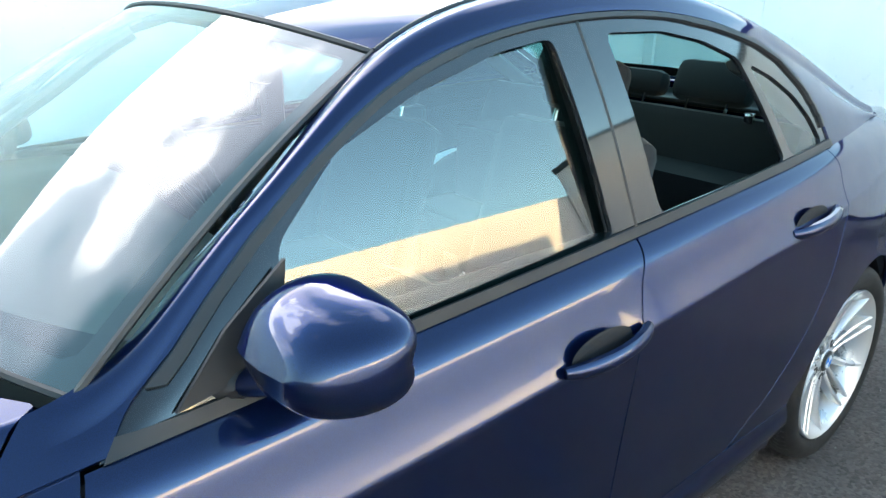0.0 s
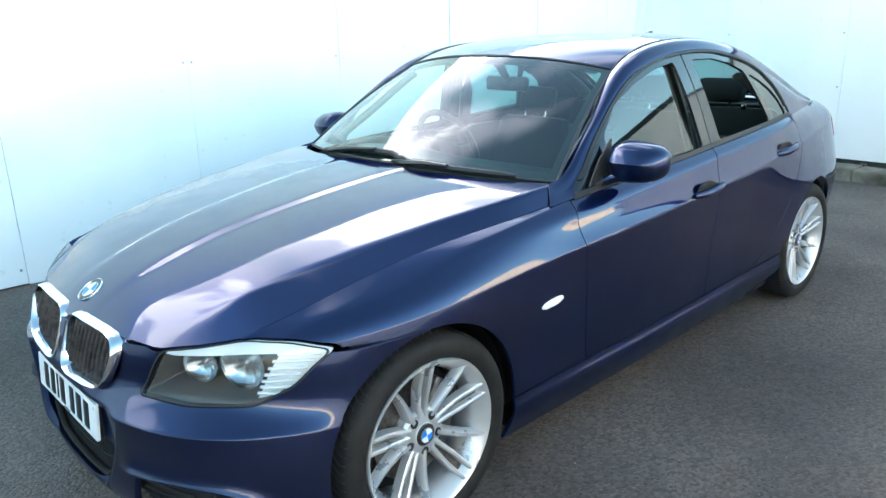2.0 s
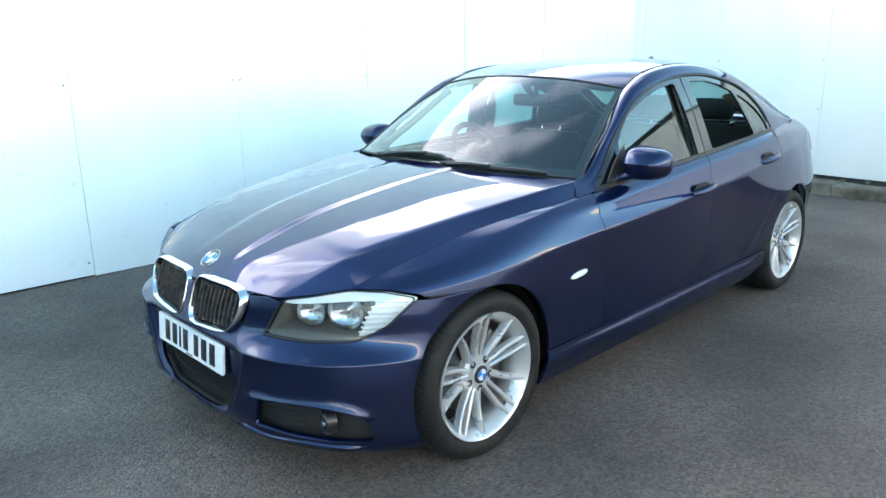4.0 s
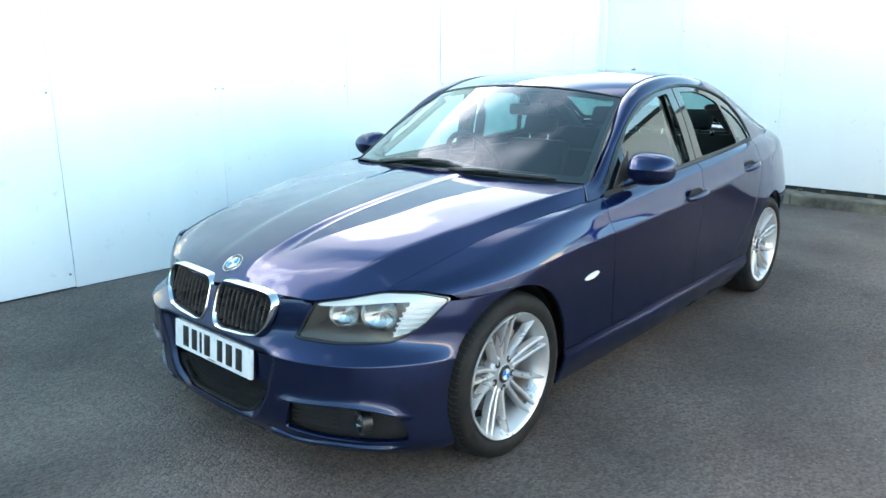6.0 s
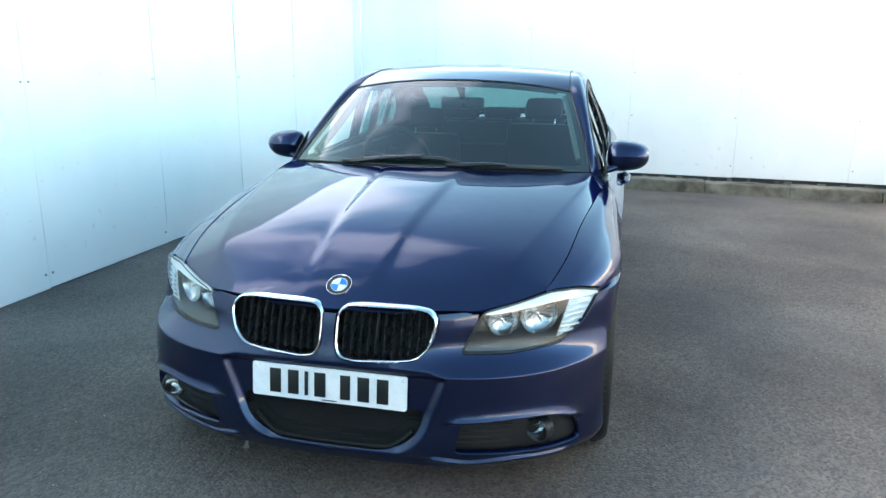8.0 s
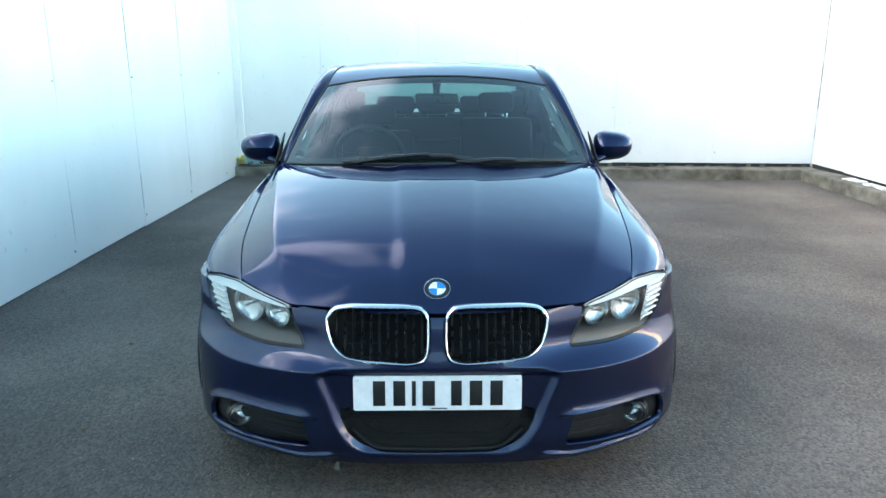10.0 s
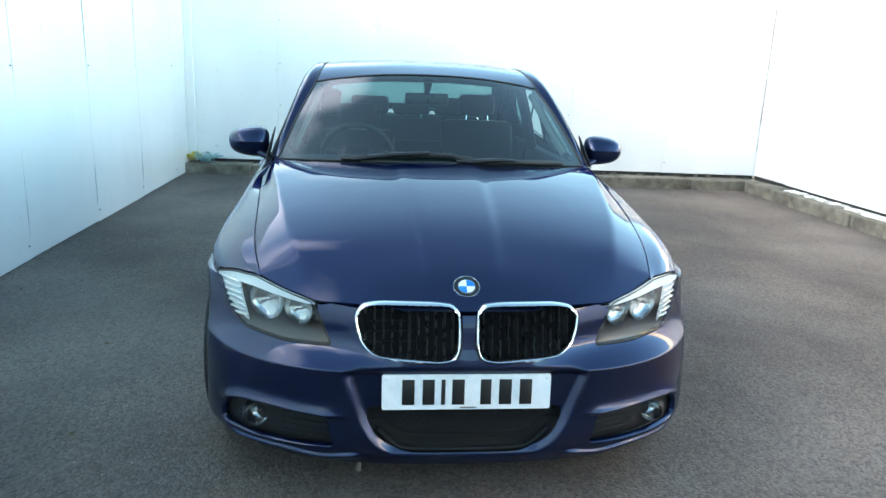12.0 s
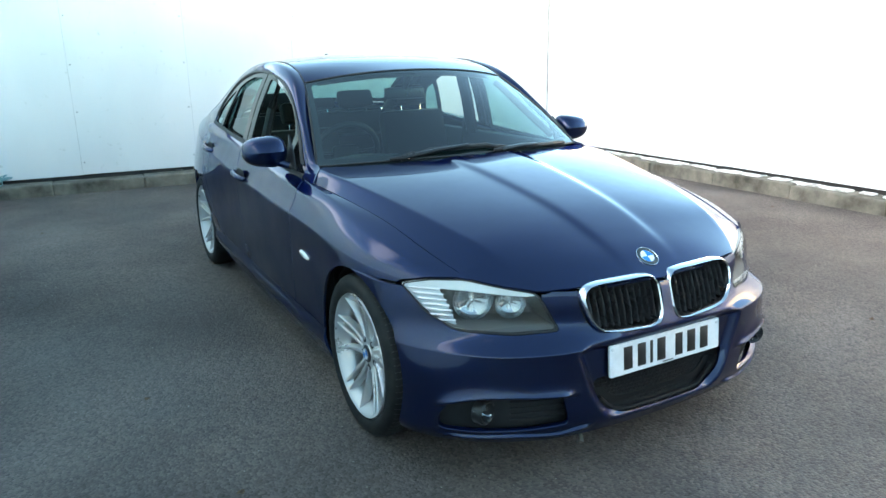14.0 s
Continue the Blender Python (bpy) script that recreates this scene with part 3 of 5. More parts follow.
def hood_z(x, y):
    xe, ze = EDGE_X(np.clip(y, -0.4, 0.8)), EDGE_Z(np.clip(y, -0.4, 0.8))
    ze = np.where(y < -0.385, EDGE_Z(-0.385) + (y + 0.385) * 0.34, ze)
    xe = np.where(y < -0.385, EDGE_X(-0.385) + (y + 0.385) * 0.22, xe)
    xc, zr = CREASE_X(y), CREASE_Z(y)
    zc, q = HOOD_MID(y), np.abs(x) / xc
    crown = zr + (zc - zr) * (1 - q**2.3)
    slant = zr + np.minimum((ze - zr) / (xe - xc), -0.31) * (np.abs(x) - xc)
    k = 0.0012
    z = np.minimum(crown, slant) - k * np.log1p(np.exp(-np.abs(crown - slant) / k))
    t = np.clip((y + 0.6) / 1.3, 0, 1)
    inner = 0.115 + 0.08 * t
    rise = 0.0068 * np.clip(t * 6, 0, 1)
    z += rise * (1 / (1 + np.exp((np.abs(x) - inner) / 0.010)) - 0.5)
    return z


def hood_sheet(y0, y1, ny, half, nx):
    Y, X = np.meshgrid(np.linspace(y0, y1, ny), np.linspace(-half, half, nx), indexing="ij")
    return np.stack([X, Y, hood_z(X, Y)], -1)


# greenhouse: top of the door frames, edge of the roof and screens
GK = (0.60, 0.70, 0.80, 0.92, 1.06, 1.25, 1.5, 1.75, 2.0, 2.3, 2.55, 2.8, 3.05, 3.3)
FRAME_X = curve(GK, (.766, .7735, .768, .740, .708, .676, .660, .652, .650, .654, .666, .688, .712, .72))
FRAME_Z = curve(GK, (.890, .898, .914, 1.010, 1.120, 1.238, 1.312, 1.336, 1.330, 1.280, 1.203, 1.106, 1.022, .995))
RAIL_X = curve(GK, (.741, .741, .724, .686, .648, .600, .572, .562, .562, .570, .588, .622, .658, .67))
RAIL_Z = curve(GK, (.918, .926, .946, 1.022, 1.118, 1.252, 1.345, 1.372, 1.368, 1.328, 1.256, 1.148, 1.034, 1.0))
later = lambda y: np.clip((y - 0.72) / 0.25, 0, 1)
mid_x = lambda y: (BELT_X(y) + FRAME_X(y)) / 2 + 0.012 * later(y)
mid_z = lambda y: (BELT_Z(y) + FRAME_Z(y)) / 2
low_x = lambda y: BELT_X(y) * 0.85 + FRAME_X(y) * 0.15 + 0.004 * later(y)
low_z = lambda y: BELT_Z(y) * 0.85 + FRAME_Z(y) * 0.15
eave_x = lambda y: FRAME_X(y) * 0.45 + RAIL_X(y) * 0.55 + 0.014 * later(y)
eave_z = lambda y: FRAME_Z(y) * 0.45 + RAIL_Z(y) * 0.55 + 0.014 * later(y)
CABIN = stacked([([(BELT_X, BELT_Z), (low_x, low_z), (mid_x, mid_z), (FRAME_X, FRAME_Z)], 34), ([(FRAME_X, FRAME_Z), (eave_x, eave_z), (RAIL_X, RAIL_Z)], 14)], np.linspace(0.62, 3.28, 190))


def bowed(lo, hi, nt, ns, bulge, half=1.0):
    """A sheet between two arched lines; each is (edge x, edge y, edge z, middle y, middle z)."""
    t, s = np.linspace(0, 1, nt)[:, None], np.linspace(-half, half, ns)[None]
    g = [np.array(a)[None, None] * (1 - t[..., None]) + np.array(b)[None, None] * t[..., None] for a, b in ((lo, hi),)][0]
    ex, ey, ez, cy, cz = (g[..., i] for i in range(5))
    arch = 1 - np.abs(s) ** 2.2
    y, z = ey + (cy - ey) * arch, ez + (cz - ez) * arch
    lift = bulge * np.sin(np.pi * t)
    return np.stack([ex * s, y - lift * 0.55, z + lift * 0.85], -1)


SCREEN_LO, SCREEN_HI = (.735, .765, .925, .585, .945), (.592, 1.290, 1.272, 1.205, 1.325)
REAR_HI, REAR_LO = (.584, 2.52, 1.266, 2.60, 1.350), (.654, 3.03, 1.042, 3.10, 1.058)
SCREEN = bowed(SCREEN_LO, SCREEN_HI, 40, 60, 0.018)
REAR_SCREEN = bowed(REAR_HI, REAR_LO, 30, 50, 0.02)
ROOF_MID = curve((1.205, 1.45, 1.8, 2.15, 2.45, 2.60), (1.322, 1.376, 1.406, 1.408, 1.386, 1.352))


def roof_sheet(nt=60, ns=60):
    t, s = np.linspace(0, 1, nt)[:, None], np.linspace(-1, 1, ns)[None]
    ey, cy = 1.290 + t * (2.52 - 1.290), 1.205 + t * (2.60 - 1.205)
    arch = 1 - np.abs(s) ** 2.4
    y = ey + (cy - ey) * arch
    return np.stack([RAIL_X(ey) * s, y, RAIL_Z(ey) + (ROOF_MID(cy) - RAIL_Z(ey)) * arch], -1)


ROOF = roof_sheet()


def boot_sheet(nt=44, ns=50):
    t, s = np.linspace(0, 1, nt)[:, None], np.linspace(-1, 1, ns)[None]
    ey, cy = 3.03 + t * 0.40, 3.10 + t * 0.42
    arch = 1 - np.abs(s) ** 2.4
    ze, zc = curve((0, .4, .8, 1), (1.030, .998, .972, .955))(t), curve((0, .4, .8, .93, 1), (1.052, 1.045, 1.036, 1.042, 1.030))(t)
    return np.stack([(.654 - 0.15 * t) * s, ey + (cy - ey) * arch, ze + (zc - ze) * arch], -1)


BOOT = boot_sheet()
WHEELS = {"front": (0.042, 0.342), "rear": (2.775, 0.348)}
HUB_Z = 0.311


def arch_gap(P, extra=0.0):
    """Positive outside both wheel arches."""
    d = np.full(P.shape[:2], 1e9)
    for y, r in WHEELS.values():
        d = np.minimum(d, np.hypot(P[..., 1] - y, P[..., 2] - HUB_Z - 0.006) - r - extra)
    return d


GAP = 0.0020
SEAM_B = [(1.625, .318), (1.640, .62), (1.652, .78), (1.69, .87), (1.735, .94), (1.735, 1.2)]
DOOR_FRONT = [(.760, .315)] + SEAM_B + [(.755, 1.2), (.750, .876), (.735, .845), (.724, .80), (.730, .72), (.742, .60)]
DOOR_REAR = SEAM_B[::-1] + [(2.10, .322), (2.24, .42), (2.36, .57), (2.45, .70), (2.525, .85), (2.56, .98), (2.565, 1.2)]
WING_POLY = [(-.60, .664), (-.16, .664), (-.10, .655), (-.04, .63), (0.0, .312), (.760, .315), (.742, .60), (.730, .72), (.724, .80), (.735, .845), (.750, .876), (.76, 1.0), (-.60, 1.0)]
SILL_POLY = [(.30, .0), (2.6, .0), (2.6, .322), (2.10, .322), (1.625, .318), (.760, .315), (.30, .312)]
HEAD_LAMP = rounded([(.412, .530), (.56, .525), (.71, .535), (.775, .585), (.823, .672), (.75, .694), (.665, .698), (.56, .672), (.470, .654)], 0.02)
KIDNEY = rounded([(.019, .60), (.021, .645), (.045, .670), (.10, .676), (.27, .676), (.322, .668), (.347, .642), (.344, .605), (.328, .556), (.292, .521), (.21, .506), (.08, .502), (.035, .512), (.021, .545)], 0.03)
HOOD_POLY_HALF = [(0, -.617), (.20, -.606), (.36, -.568), (.44, -.546), (.470, -.533), (.56, -.47), (.62, -.42), (.664, -.378)]
FOG_BAY = rounded([(.43, .322), (.56, .330), (.69, .330), (.755, .305), (.783, .255), (.783, .205), (.68, .202), (.54, .204), (.405, .214)], 0.02)
INTAKE = rounded([(-.318, .352), (.318, .352), (.282, .255), (.195, .203), (-.195, .203), (-.282, .255)], 0.06)

car = empty("car", "dark blue metallic four-door saloon parked on the asphalt", "car")


def hood_poly():
    edge = [(float(EDGE_X(y)), y) for y in np.linspace(-.36, .64, 16)]
    rear = [(.796, .655), (.772, .675), (.722, .735), (.62, .66), (.45, .60), (.22, .565), (0, .555)]
    half = HOOD_POLY_HALF + edge + rear
    return half[:-1] + [rear[-1]] + [(-x, y) for x, y in half[-2:0:-1]]


HOOD_POLY = hood_poly()


FRAME_LINE = [(float(y), float(FRAME_Z(y)) - 0.006) for y in np.linspace(.81, 2.36, 26)]
DLO = [(.768, .70), (.768, .872)] + FRAME_LINE + [(2.46, 1.218), (2.54, 1.148), (2.585, 1.06), (2.602, .985), (2.605, .70)]
FRONT_PANE = rounded([(1.00, .902), (1.03, 1.055), (1.15, 1.158), (1.30, 1.222), (1.48, 1.272), (1.615, 1.290), (1.675, .942)], 0.02)
REAR_PANE = rounded([(1.825, .958), (1.765, 1.294), (1.95, 1.292), (2.10, 1.268), (2.235, 1.226), (2.34, .992)], 0.02)
QUARTER_PANE = rounded([(2.275, 1.213), (2.38, 1.176), (2.465, 1.128), (2.525, 1.068), (2.560, 1.006), (2.378, .995)], 0.02)


def glass_sheet():
    """The door glass: a slightly bowed sheet that leans in from the window line."""
    Y, H = np.meshgrid(np.linspace(0.9, 2.5, 80), np.linspace(-0.02, 0.42, 40), indexing="ij")
    return np.stack([BELT_X(Y) - 0.02 * (Y - 1.35) - 0.37 * H - 0.03 * H**2, Y, BELT_Z(Y) + H], -1)


GLASS = glass_sheet()
PANES = (FRONT_PANE, REAR_PANE, QUARTER_PANE)


def build_body():
    hs = hood_sheet(-0.66, 0.80, 130, 0.80, 190)
    clipped("bonnet", hs, [inside(HOOD_POLY, hs[..., 0], hs[..., 1]) - GAP - 0.0015], PAINT, car, "blue bonnet with soft ridges")
    doors = {}
    for side in (1, -1):
        P = FLANK
        y, z = P[..., 1], P[..., 2]
        arches, below = arch_gap(P), BELT_Z(y) - z
        for name, poly in (("front_door", DOOR_FRONT), ("rear_door", DOOR_REAR)):
            doors[name, side] = clipped(name, P, [inside(poly, y, z) - GAP, arches - 0.03, below], PAINT, car, side=side)
        clipped("side_skirt", P, [inside(SILL_POLY, y, z) - GAP, arches], PAINT, car, side=side)
        fore = [(0, -1), (2.6, -1), (2.6, .324), (2.08, .324), (1.9, .5), (1.9, 1.2), (0, 1.2)]
        clipped("rear_quarter", P, [-np.maximum(inside(DOOR_REAR, y, z), inside(fore, y, z)) - GAP, arches, below], PAINT, car, side=side)
        clipped("inner_panel", P, [arches - 0.012, below], UNDER, car, side=side, off=-0.02, lip=0)
        F = FENDER
        y, z = F[..., 1], F[..., 2]
        lamp = -inside(HEAD_LAMP, F[..., 0], z) - GAP
        edge = F[..., 0] - EDGE_X(np.clip(y, -0.4, 0.8)) - GAP
        clipped("front_wing", F, [inside(WING_POLY, y, z) - GAP, arch_gap(F), np.where(y < -0.1, lamp, 1), edge + 0.001], PAINT, car, side=side)
        clipped("inner_wing", F, [inside([(-.2, .66), (.2, .0), (.9, .0), (.9, .86), (.7, .86), (.2, .80)], y, z), arch_gap(F, 0.012)], UNDER, car, side=side, off=-0.02, lip=0)
        C = CABIN
        y, z = C[..., 1], C[..., 2]
        foot = np.where(y < .78, np.minimum(y - .655 - np.clip(.797 - C[..., 0], 0, 1) * 1.067, z - EDGE_Z(np.clip(y, 0, .8)) - .004) + 0.003, 1)
        clipped("roof_pillar", C, [-inside(DLO, y, z), foot, 3.06 - y], PAINT, car, side=side)
        holes = [-inside(p, y, z) for p in PANES]
        clipped("window_frame", C, [inside(DLO, y, z) + 0.004, *holes, z - BELT_Z(y) - 0.003], GLOSS_BLACK, car, "gloss black window frame", side=side, off=-0.005)
        clipped("belt_seal", C, [inside(DLO, y, z), 0.012 - np.abs(z - BELT_Z(y) - 0.006)], SEAL, car, "black rubber seal", side=side, off=0.004, lip=0.008)
        frame_edge = np.abs(inside(DLO, y, z) - 0.009) - 0.006
        clipped("frame_seal", C, [-frame_edge, z - BELT_Z(y) - 0.05], SEAL, car, "black rubber seal", side=side, off=0.003, lip=0.01)
        bm = bmesh.new()
        pts = [C[np.abs(C[:, 0, 1] - np.interp(q, (.93, 1.32), (1.745, 1.692))).argmin()] for q in np.linspace(.945, 1.325, 12)]
        tube_into(bm, [(side * (float(np.interp(q, r[:, 2], r[:, 0])) - .0062), np.interp(q, (.93, 1.32), (1.745, 1.692)), q) for q, r in zip(np.linspace(.945, 1.325, 12), pts)], 0.0035, 6)
        part("pillar_joint", bm, SEAL, car, "dark joint between the door frames")
        for pane_name, poly, shown in (("window", FRONT_PANE, side > 0), ("window", REAR_PANE, side < 0), ("quarter_window", QUARTER_PANE, True)):
            if shown:
                G = C if pane_name == "quarter_window" else GLASS
                clipped(pane_name, G, [inside(poly, G[..., 1], G[..., 2]) + 0.006], SIDE_GLASS, car, "green tinted glass", side=side, off=-0.011 if G is C else -0.02, lip=0)
        N = NOSE
        x, y, z = N[..., 0], N[..., 1], N[..., 2]
        top = -inside(HOOD_POLY, x, y) - GAP
        seam = np.where(y > -0.30, 0.664 - GAP - z, 1)
        under = np.interp(x, (.45, .46, .75, .80, .83), (.80, .60, .62, .66, .72)) - z
        tests = [under, -inside(HEAD_LAMP, x, z) - GAP, -inside(KIDNEY, x, z) - 0.001, -inside(FOG_BAY, x, z), -inside(INTAKE, x, z), arch_gap(N), seam, np.where(x < .66, top, 1), np.where((x < .66) & (z > .6), hood_z(x, y) + 0.0005 - z, 1)]
        clipped("front_bumper", N, tests, PAINT, car, side=side, lip=0.02)
        K = CORE
        clipped("bumper_core", K, [arch_gap(K, 0.014), -inside(HEAD_LAMP, K[..., 0], K[..., 2]) - .005, np.where(K[..., 0] < .7, -inside(HOOD_POLY, K[..., 0], K[..., 1]) - .03, 1) + np.where(K[..., 2] < .62, 9, 0)], UNDER, car, side=side, lip=0)
    clipped("roof", ROOF, [np.ones(ROOF.shape[:2])], PAINT, car, "blue roof panel")
    clipped("headlining", ROOF[:, 3:-3], [np.ones(ROOF[:, 3:-3].shape[:2])], HEADLINER, car, "grey cloth headlining", off=-0.035, lip=0)
    side_x, side_z = lambda v: .654 - .15 * (v - 3.03) / .40, lambda v: curve((0, .4, .8, 1), (1.030, .998, .972, .955))((v - 3.03) / .40)
    shelf = across([(BELT_X, BELT_Z), (lambda v: (BELT_X(v) + side_x(v)) / 2 + .006, lambda v: (BELT_Z(v) + side_z(v)) / 2 + .012), (side_x, side_z)], np.linspace(3.05, 3.46, 24), 12)
    for side in (1, -1):
        clipped("quarter_top", shelf, [np.ones(shelf.shape[:2])], PAINT, car, side=side)
    clipped("boot_lid", BOOT, [np.ones(BOOT.shape[:2])], PAINT, car)
    for pane_name, sheet, mat in (("windscreen", SCREEN, WINDSCREEN), ("rear_window", REAR_SCREEN, SIDE_GLASS)):
        ob = clipped(pane_name, sheet, [np.ones(sheet.shape[:2])], mat, car, "lightly tinted glass", lip=0)
        s = np.abs(np.linspace(-1, 1, sheet.shape[1]))[None].repeat(sheet.shape[0], 0)
        t = np.linspace(0, 1, sheet.shape[0])[:, None].repeat(sheet.shape[1], 1)
        border = np.maximum(np.maximum(s - 0.955, 0.06 - t), t - 0.955 if pane_name == "windscreen" else t - 0.9)
        clipped("screen_border", sheet, [border], SEAL, ob, "black printed glass edge", off=-0.003, lip=0)
        rim = np.concatenate([sheet[0], sheet[1:-1, -1], sheet[-1][::-1], sheet[1:-1, 0][::-1]])
        bm = bmesh.new()
        tube_into(bm, rim, 0.006, 6, True)
        part("screen_seal", bm, SEAL, ob, "black rubber seal")
    return doors


DOORS = build_body()


def tail():
    """The rear face below the boot lid, the tail lamps and the underside."""
    t, s = np.linspace(0, 1, 30)[:, None], np.linspace(-1, 1, 50)[None]
    z = .985 - t * 0.785
    half = curve((0, .2, .5, .8, 1), (.54, .60, .65, .64, .60))(t)
    y = 3.54 + 0.08 * np.sin(np.pi * t) - 0.10 * np.abs(s) ** 3
    P = np.stack([half * s * np.ones_like(t), y, z - 0.03 * np.abs(s) ** 3 * (1 - t)], -1)
    clipped("rear_bumper", P, [np.ones(P.shape[:2])], PAINT, car)
    for side in (1, -1):
        F = FLANK
        y, z = F[..., 1], F[..., 2]
        clipped("tail_lamp", F, [inside(rounded([(3.34, .80), (3.60, .82), (3.61, .93), (3.38, .915)], 0.03), y, z)], RED_LENS, car, "red rear lamp", side=side, off=0.004, lip=0.02)
    bm = bmesh.new()
    rows = [[bm.verts.new((x * w, y, z)) for x in (-1, -.5, 0, .5, 1)] for y, w, z in ((-.56, .40, .175), (-.40, .52, .17), (.40, .56, .17), (.42, .82, .17), (2.36, .82, .175), (2.40, .55, .18), (3.2, .55, .22), (3.5, .60, .30))]
    for p, q in zip(rows, rows[1:]):
        for i in range(4):
            bm.faces.new((p[i], p[i + 1], q[i + 1], q[i]))
    part("floor_pan", bm, UNDER, car, "dark floor pan")
    part("engine_bay", box_bm((-.40, -.40, .20), (.40, .55, .62)), UNDER, car, "dark closed engine bay")
    part("bulkhead", box_bm((-.74, .42, .19), (.74, .62, .84)), UNDER, car, "dark bulkhead")
    part("boot_tub", box_bm((-.58, 2.50, .24), (.58, 3.40, .85)), UNDER, car, "dark boot tub")


tail()


# ---- car: wheels ----
def wheel(y, side):
    m = Matrix.Translation((0, y, HUB_Z)) @ Matrix.Diagonal((side, 1, 1, 1)) @ Matrix.Translation((0.872, 0, 0)) @ Matrix.Diagonal((1, 0.985, 0.985, 1))
    turn = lambda a: m @ Matrix.Rotation(a, 4, "X")
    bm = bmesh.new()
    lathe_into(bm, [(.236, -.19), (.228, -.17), (.205, -.10), (.200, -.06), (.212, -.03), (.226, -.012), (.234, -.002), (.241, .002), (.244, -.004), (.240, -.014), (.232, -.03), (.212, -.10), (.240, -.19)], 72, m)
    rim = part("wheel", bm, ALLOY, car, "silver alloy wheel with five twin spokes")
    bm = bmesh.new()
    lathe_into(bm, [(.236, -.20), (.25, -.215), (.28, -.222), (.305, -.212), (.316, -.19), (.3185, -.15), (.3185, -.052), (.316, -.022), (.308, -.006), (.296, .004), (.278, .008), (.262, .006), (.250, -.002), (.243, -.010)], 80, m)
    for v in bm.verts:
        v.co.z = max(v.co.z, 0.003)
    part("tyre", bm, TYRE, rim, "worn black low-profile tyre")
    bm = bmesh.new()
    for k in range(80):
        a = 2 * math.pi * k / 80
        tube_into(bm, [turn(a) @ Vector((-.06, .02, .3178)), turn(a) @ Vector((-.03, .0, .3165)), turn(a) @ Vector((-.012, 0, .311))], 0.0022, 4)
    part("tread_groove", bm, SEAL, rim)
    # hub, caps and bolt-hole discs, set back behind the rim
    h = m @ Matrix.Translation((-.026, 0, 0))
    spin = lambda a: h @ Matrix.Rotation(a, 4, "X")
    bm = bmesh.new()
    lathe_into(bm, [(.0, -.012), (.034, -.012), (.037, -.016), (.055, -.018), (.072, -.020), (.080, -.030), (.080, -.07)], 40, h)
    part("hub", bm, ALLOY, rim)
    bm = bmesh.new()
    lathe_into(bm, [(.0, -.006), (.028, -.007), (.0345, -.010), (.0345, -.02)], 32, h)
    part("centre_cap", bm, TRIM, rim, "dark round hub cap with a pale disc")
    bm = bmesh.new()
    lathe_into(bm, [(.0, -.0045), (.0235, -.0052), (.0235, -.008)], 24, h)
    part("badge", bm, ZINC, rim)
    # Flat dark discs on the hub paint in the shade of bolt holes.
    for k in range(5):
        a = spin(2 * math.pi * k / 5 + 0.66) @ Matrix.Translation((0, 0, .057))
        bm = bmesh.new()
        lathe_into(bm, [(.0140, -.0205), (.0135, -.0168), (.0125, -.0165), (.0, -.0172)], 16, a)
        part("hole_shade", bm, SEAL, rim)
    for k in range(4):
        bm = bmesh.new()
        ring = [bm.verts.new(h @ Vector((-.0040, .0215 * math.cos(math.pi / 2 * (k + i / 6) + .2), .0215 * math.sin(math.pi / 2 * (k + i / 6) + .2)))) for i in range(7)]
        bm.faces.new([bm.verts.new(h @ Vector((-.0040, 0, 0)))] + ring)
        part("quarter", bm, BLUE_MARK if k % 2 else WHITE_MARK, rim)

    def blade(bm, a, rows_of, ridge):
        """One spoke along stations of (radius, offset, half width, face depth, back depth)."""
        rows = []
        for r, o, w, face, deep in rows_of:
            mm = turn(a)
            rows.append([bm.verts.new(mm @ Vector(q)) for q in ((deep, o - w * 1.25, r), (face - ridge, o - w, r), (face, o - w * .45, r), (face, o + w * .45, r), (face - ridge, o + w, r), (deep, o + w * 1.25, r))])
        for q, v in zip(rows, rows[1:]):
            for j in range(5):
                bm.faces.new((q[j], q[j + 1], v[j + 1], v[j]))
            bm.faces.new((q[5], q[0], v[0], v[5]))
        bm.faces.new(rows[0])
        bm.faces.new(rows[-1][::-1])

    dish = lambda t: -.042 + .040 * t**1.5
    for k in range(5):
        a = 2 * math.pi * k / 5 + 0.03
        for o in (-1, 1):
            bm = bmesh.new()
            blade(bm, a, [(.056 + .181 * t, o * (.0105 + .0085 * min(1, t * 1.8)), .0078 - .0006 * t, dish(t), dish(t) - .030) for t in np.linspace(0, 1, 10)], .0035)
            part("spoke", bm, ALLOY, rim)
        # Dark iron colour puts the groove's shade between each pair of spokes.
        bm = bmesh.new()
        blade(bm, a, [(.062 + .172 * t, 0, .013, dish(t) - .020, dish(t) - .034) for t in np.linspace(0, 1, 6)], .001)
        part("groove_shade", bm, IRON, rim, "dark strip painting the shaded groove between the twin spokes")
        bm = bmesh.new()
        blade(bm, a + 0.628, [(.056 + .179 * t, .016 * math.sin(t * 2.2) * side, .0145 - .0070 * t, dish(t) - .001, dish(t) - .034) for t in np.linspace(0, 1, 10)], .009)
        part("spoke", bm, ALLOY, rim)
    bm = bmesh.new()
    lathe_into(bm, [(.06, -.085), (.155, -.085), (.157, -.09), (.157, -.105), (.06, -.11)], 56, m)
    part("brake_disc", bm, IRON, rim, "grey iron brake disc")
    # Dark disc added behind the brake to shade the gaps between spokes.
    bm = bmesh.new()
    lathe_into(bm, [(.05, -.125), (.19, -.125), (.197, -.13), (.197, -.14)], 40, m)
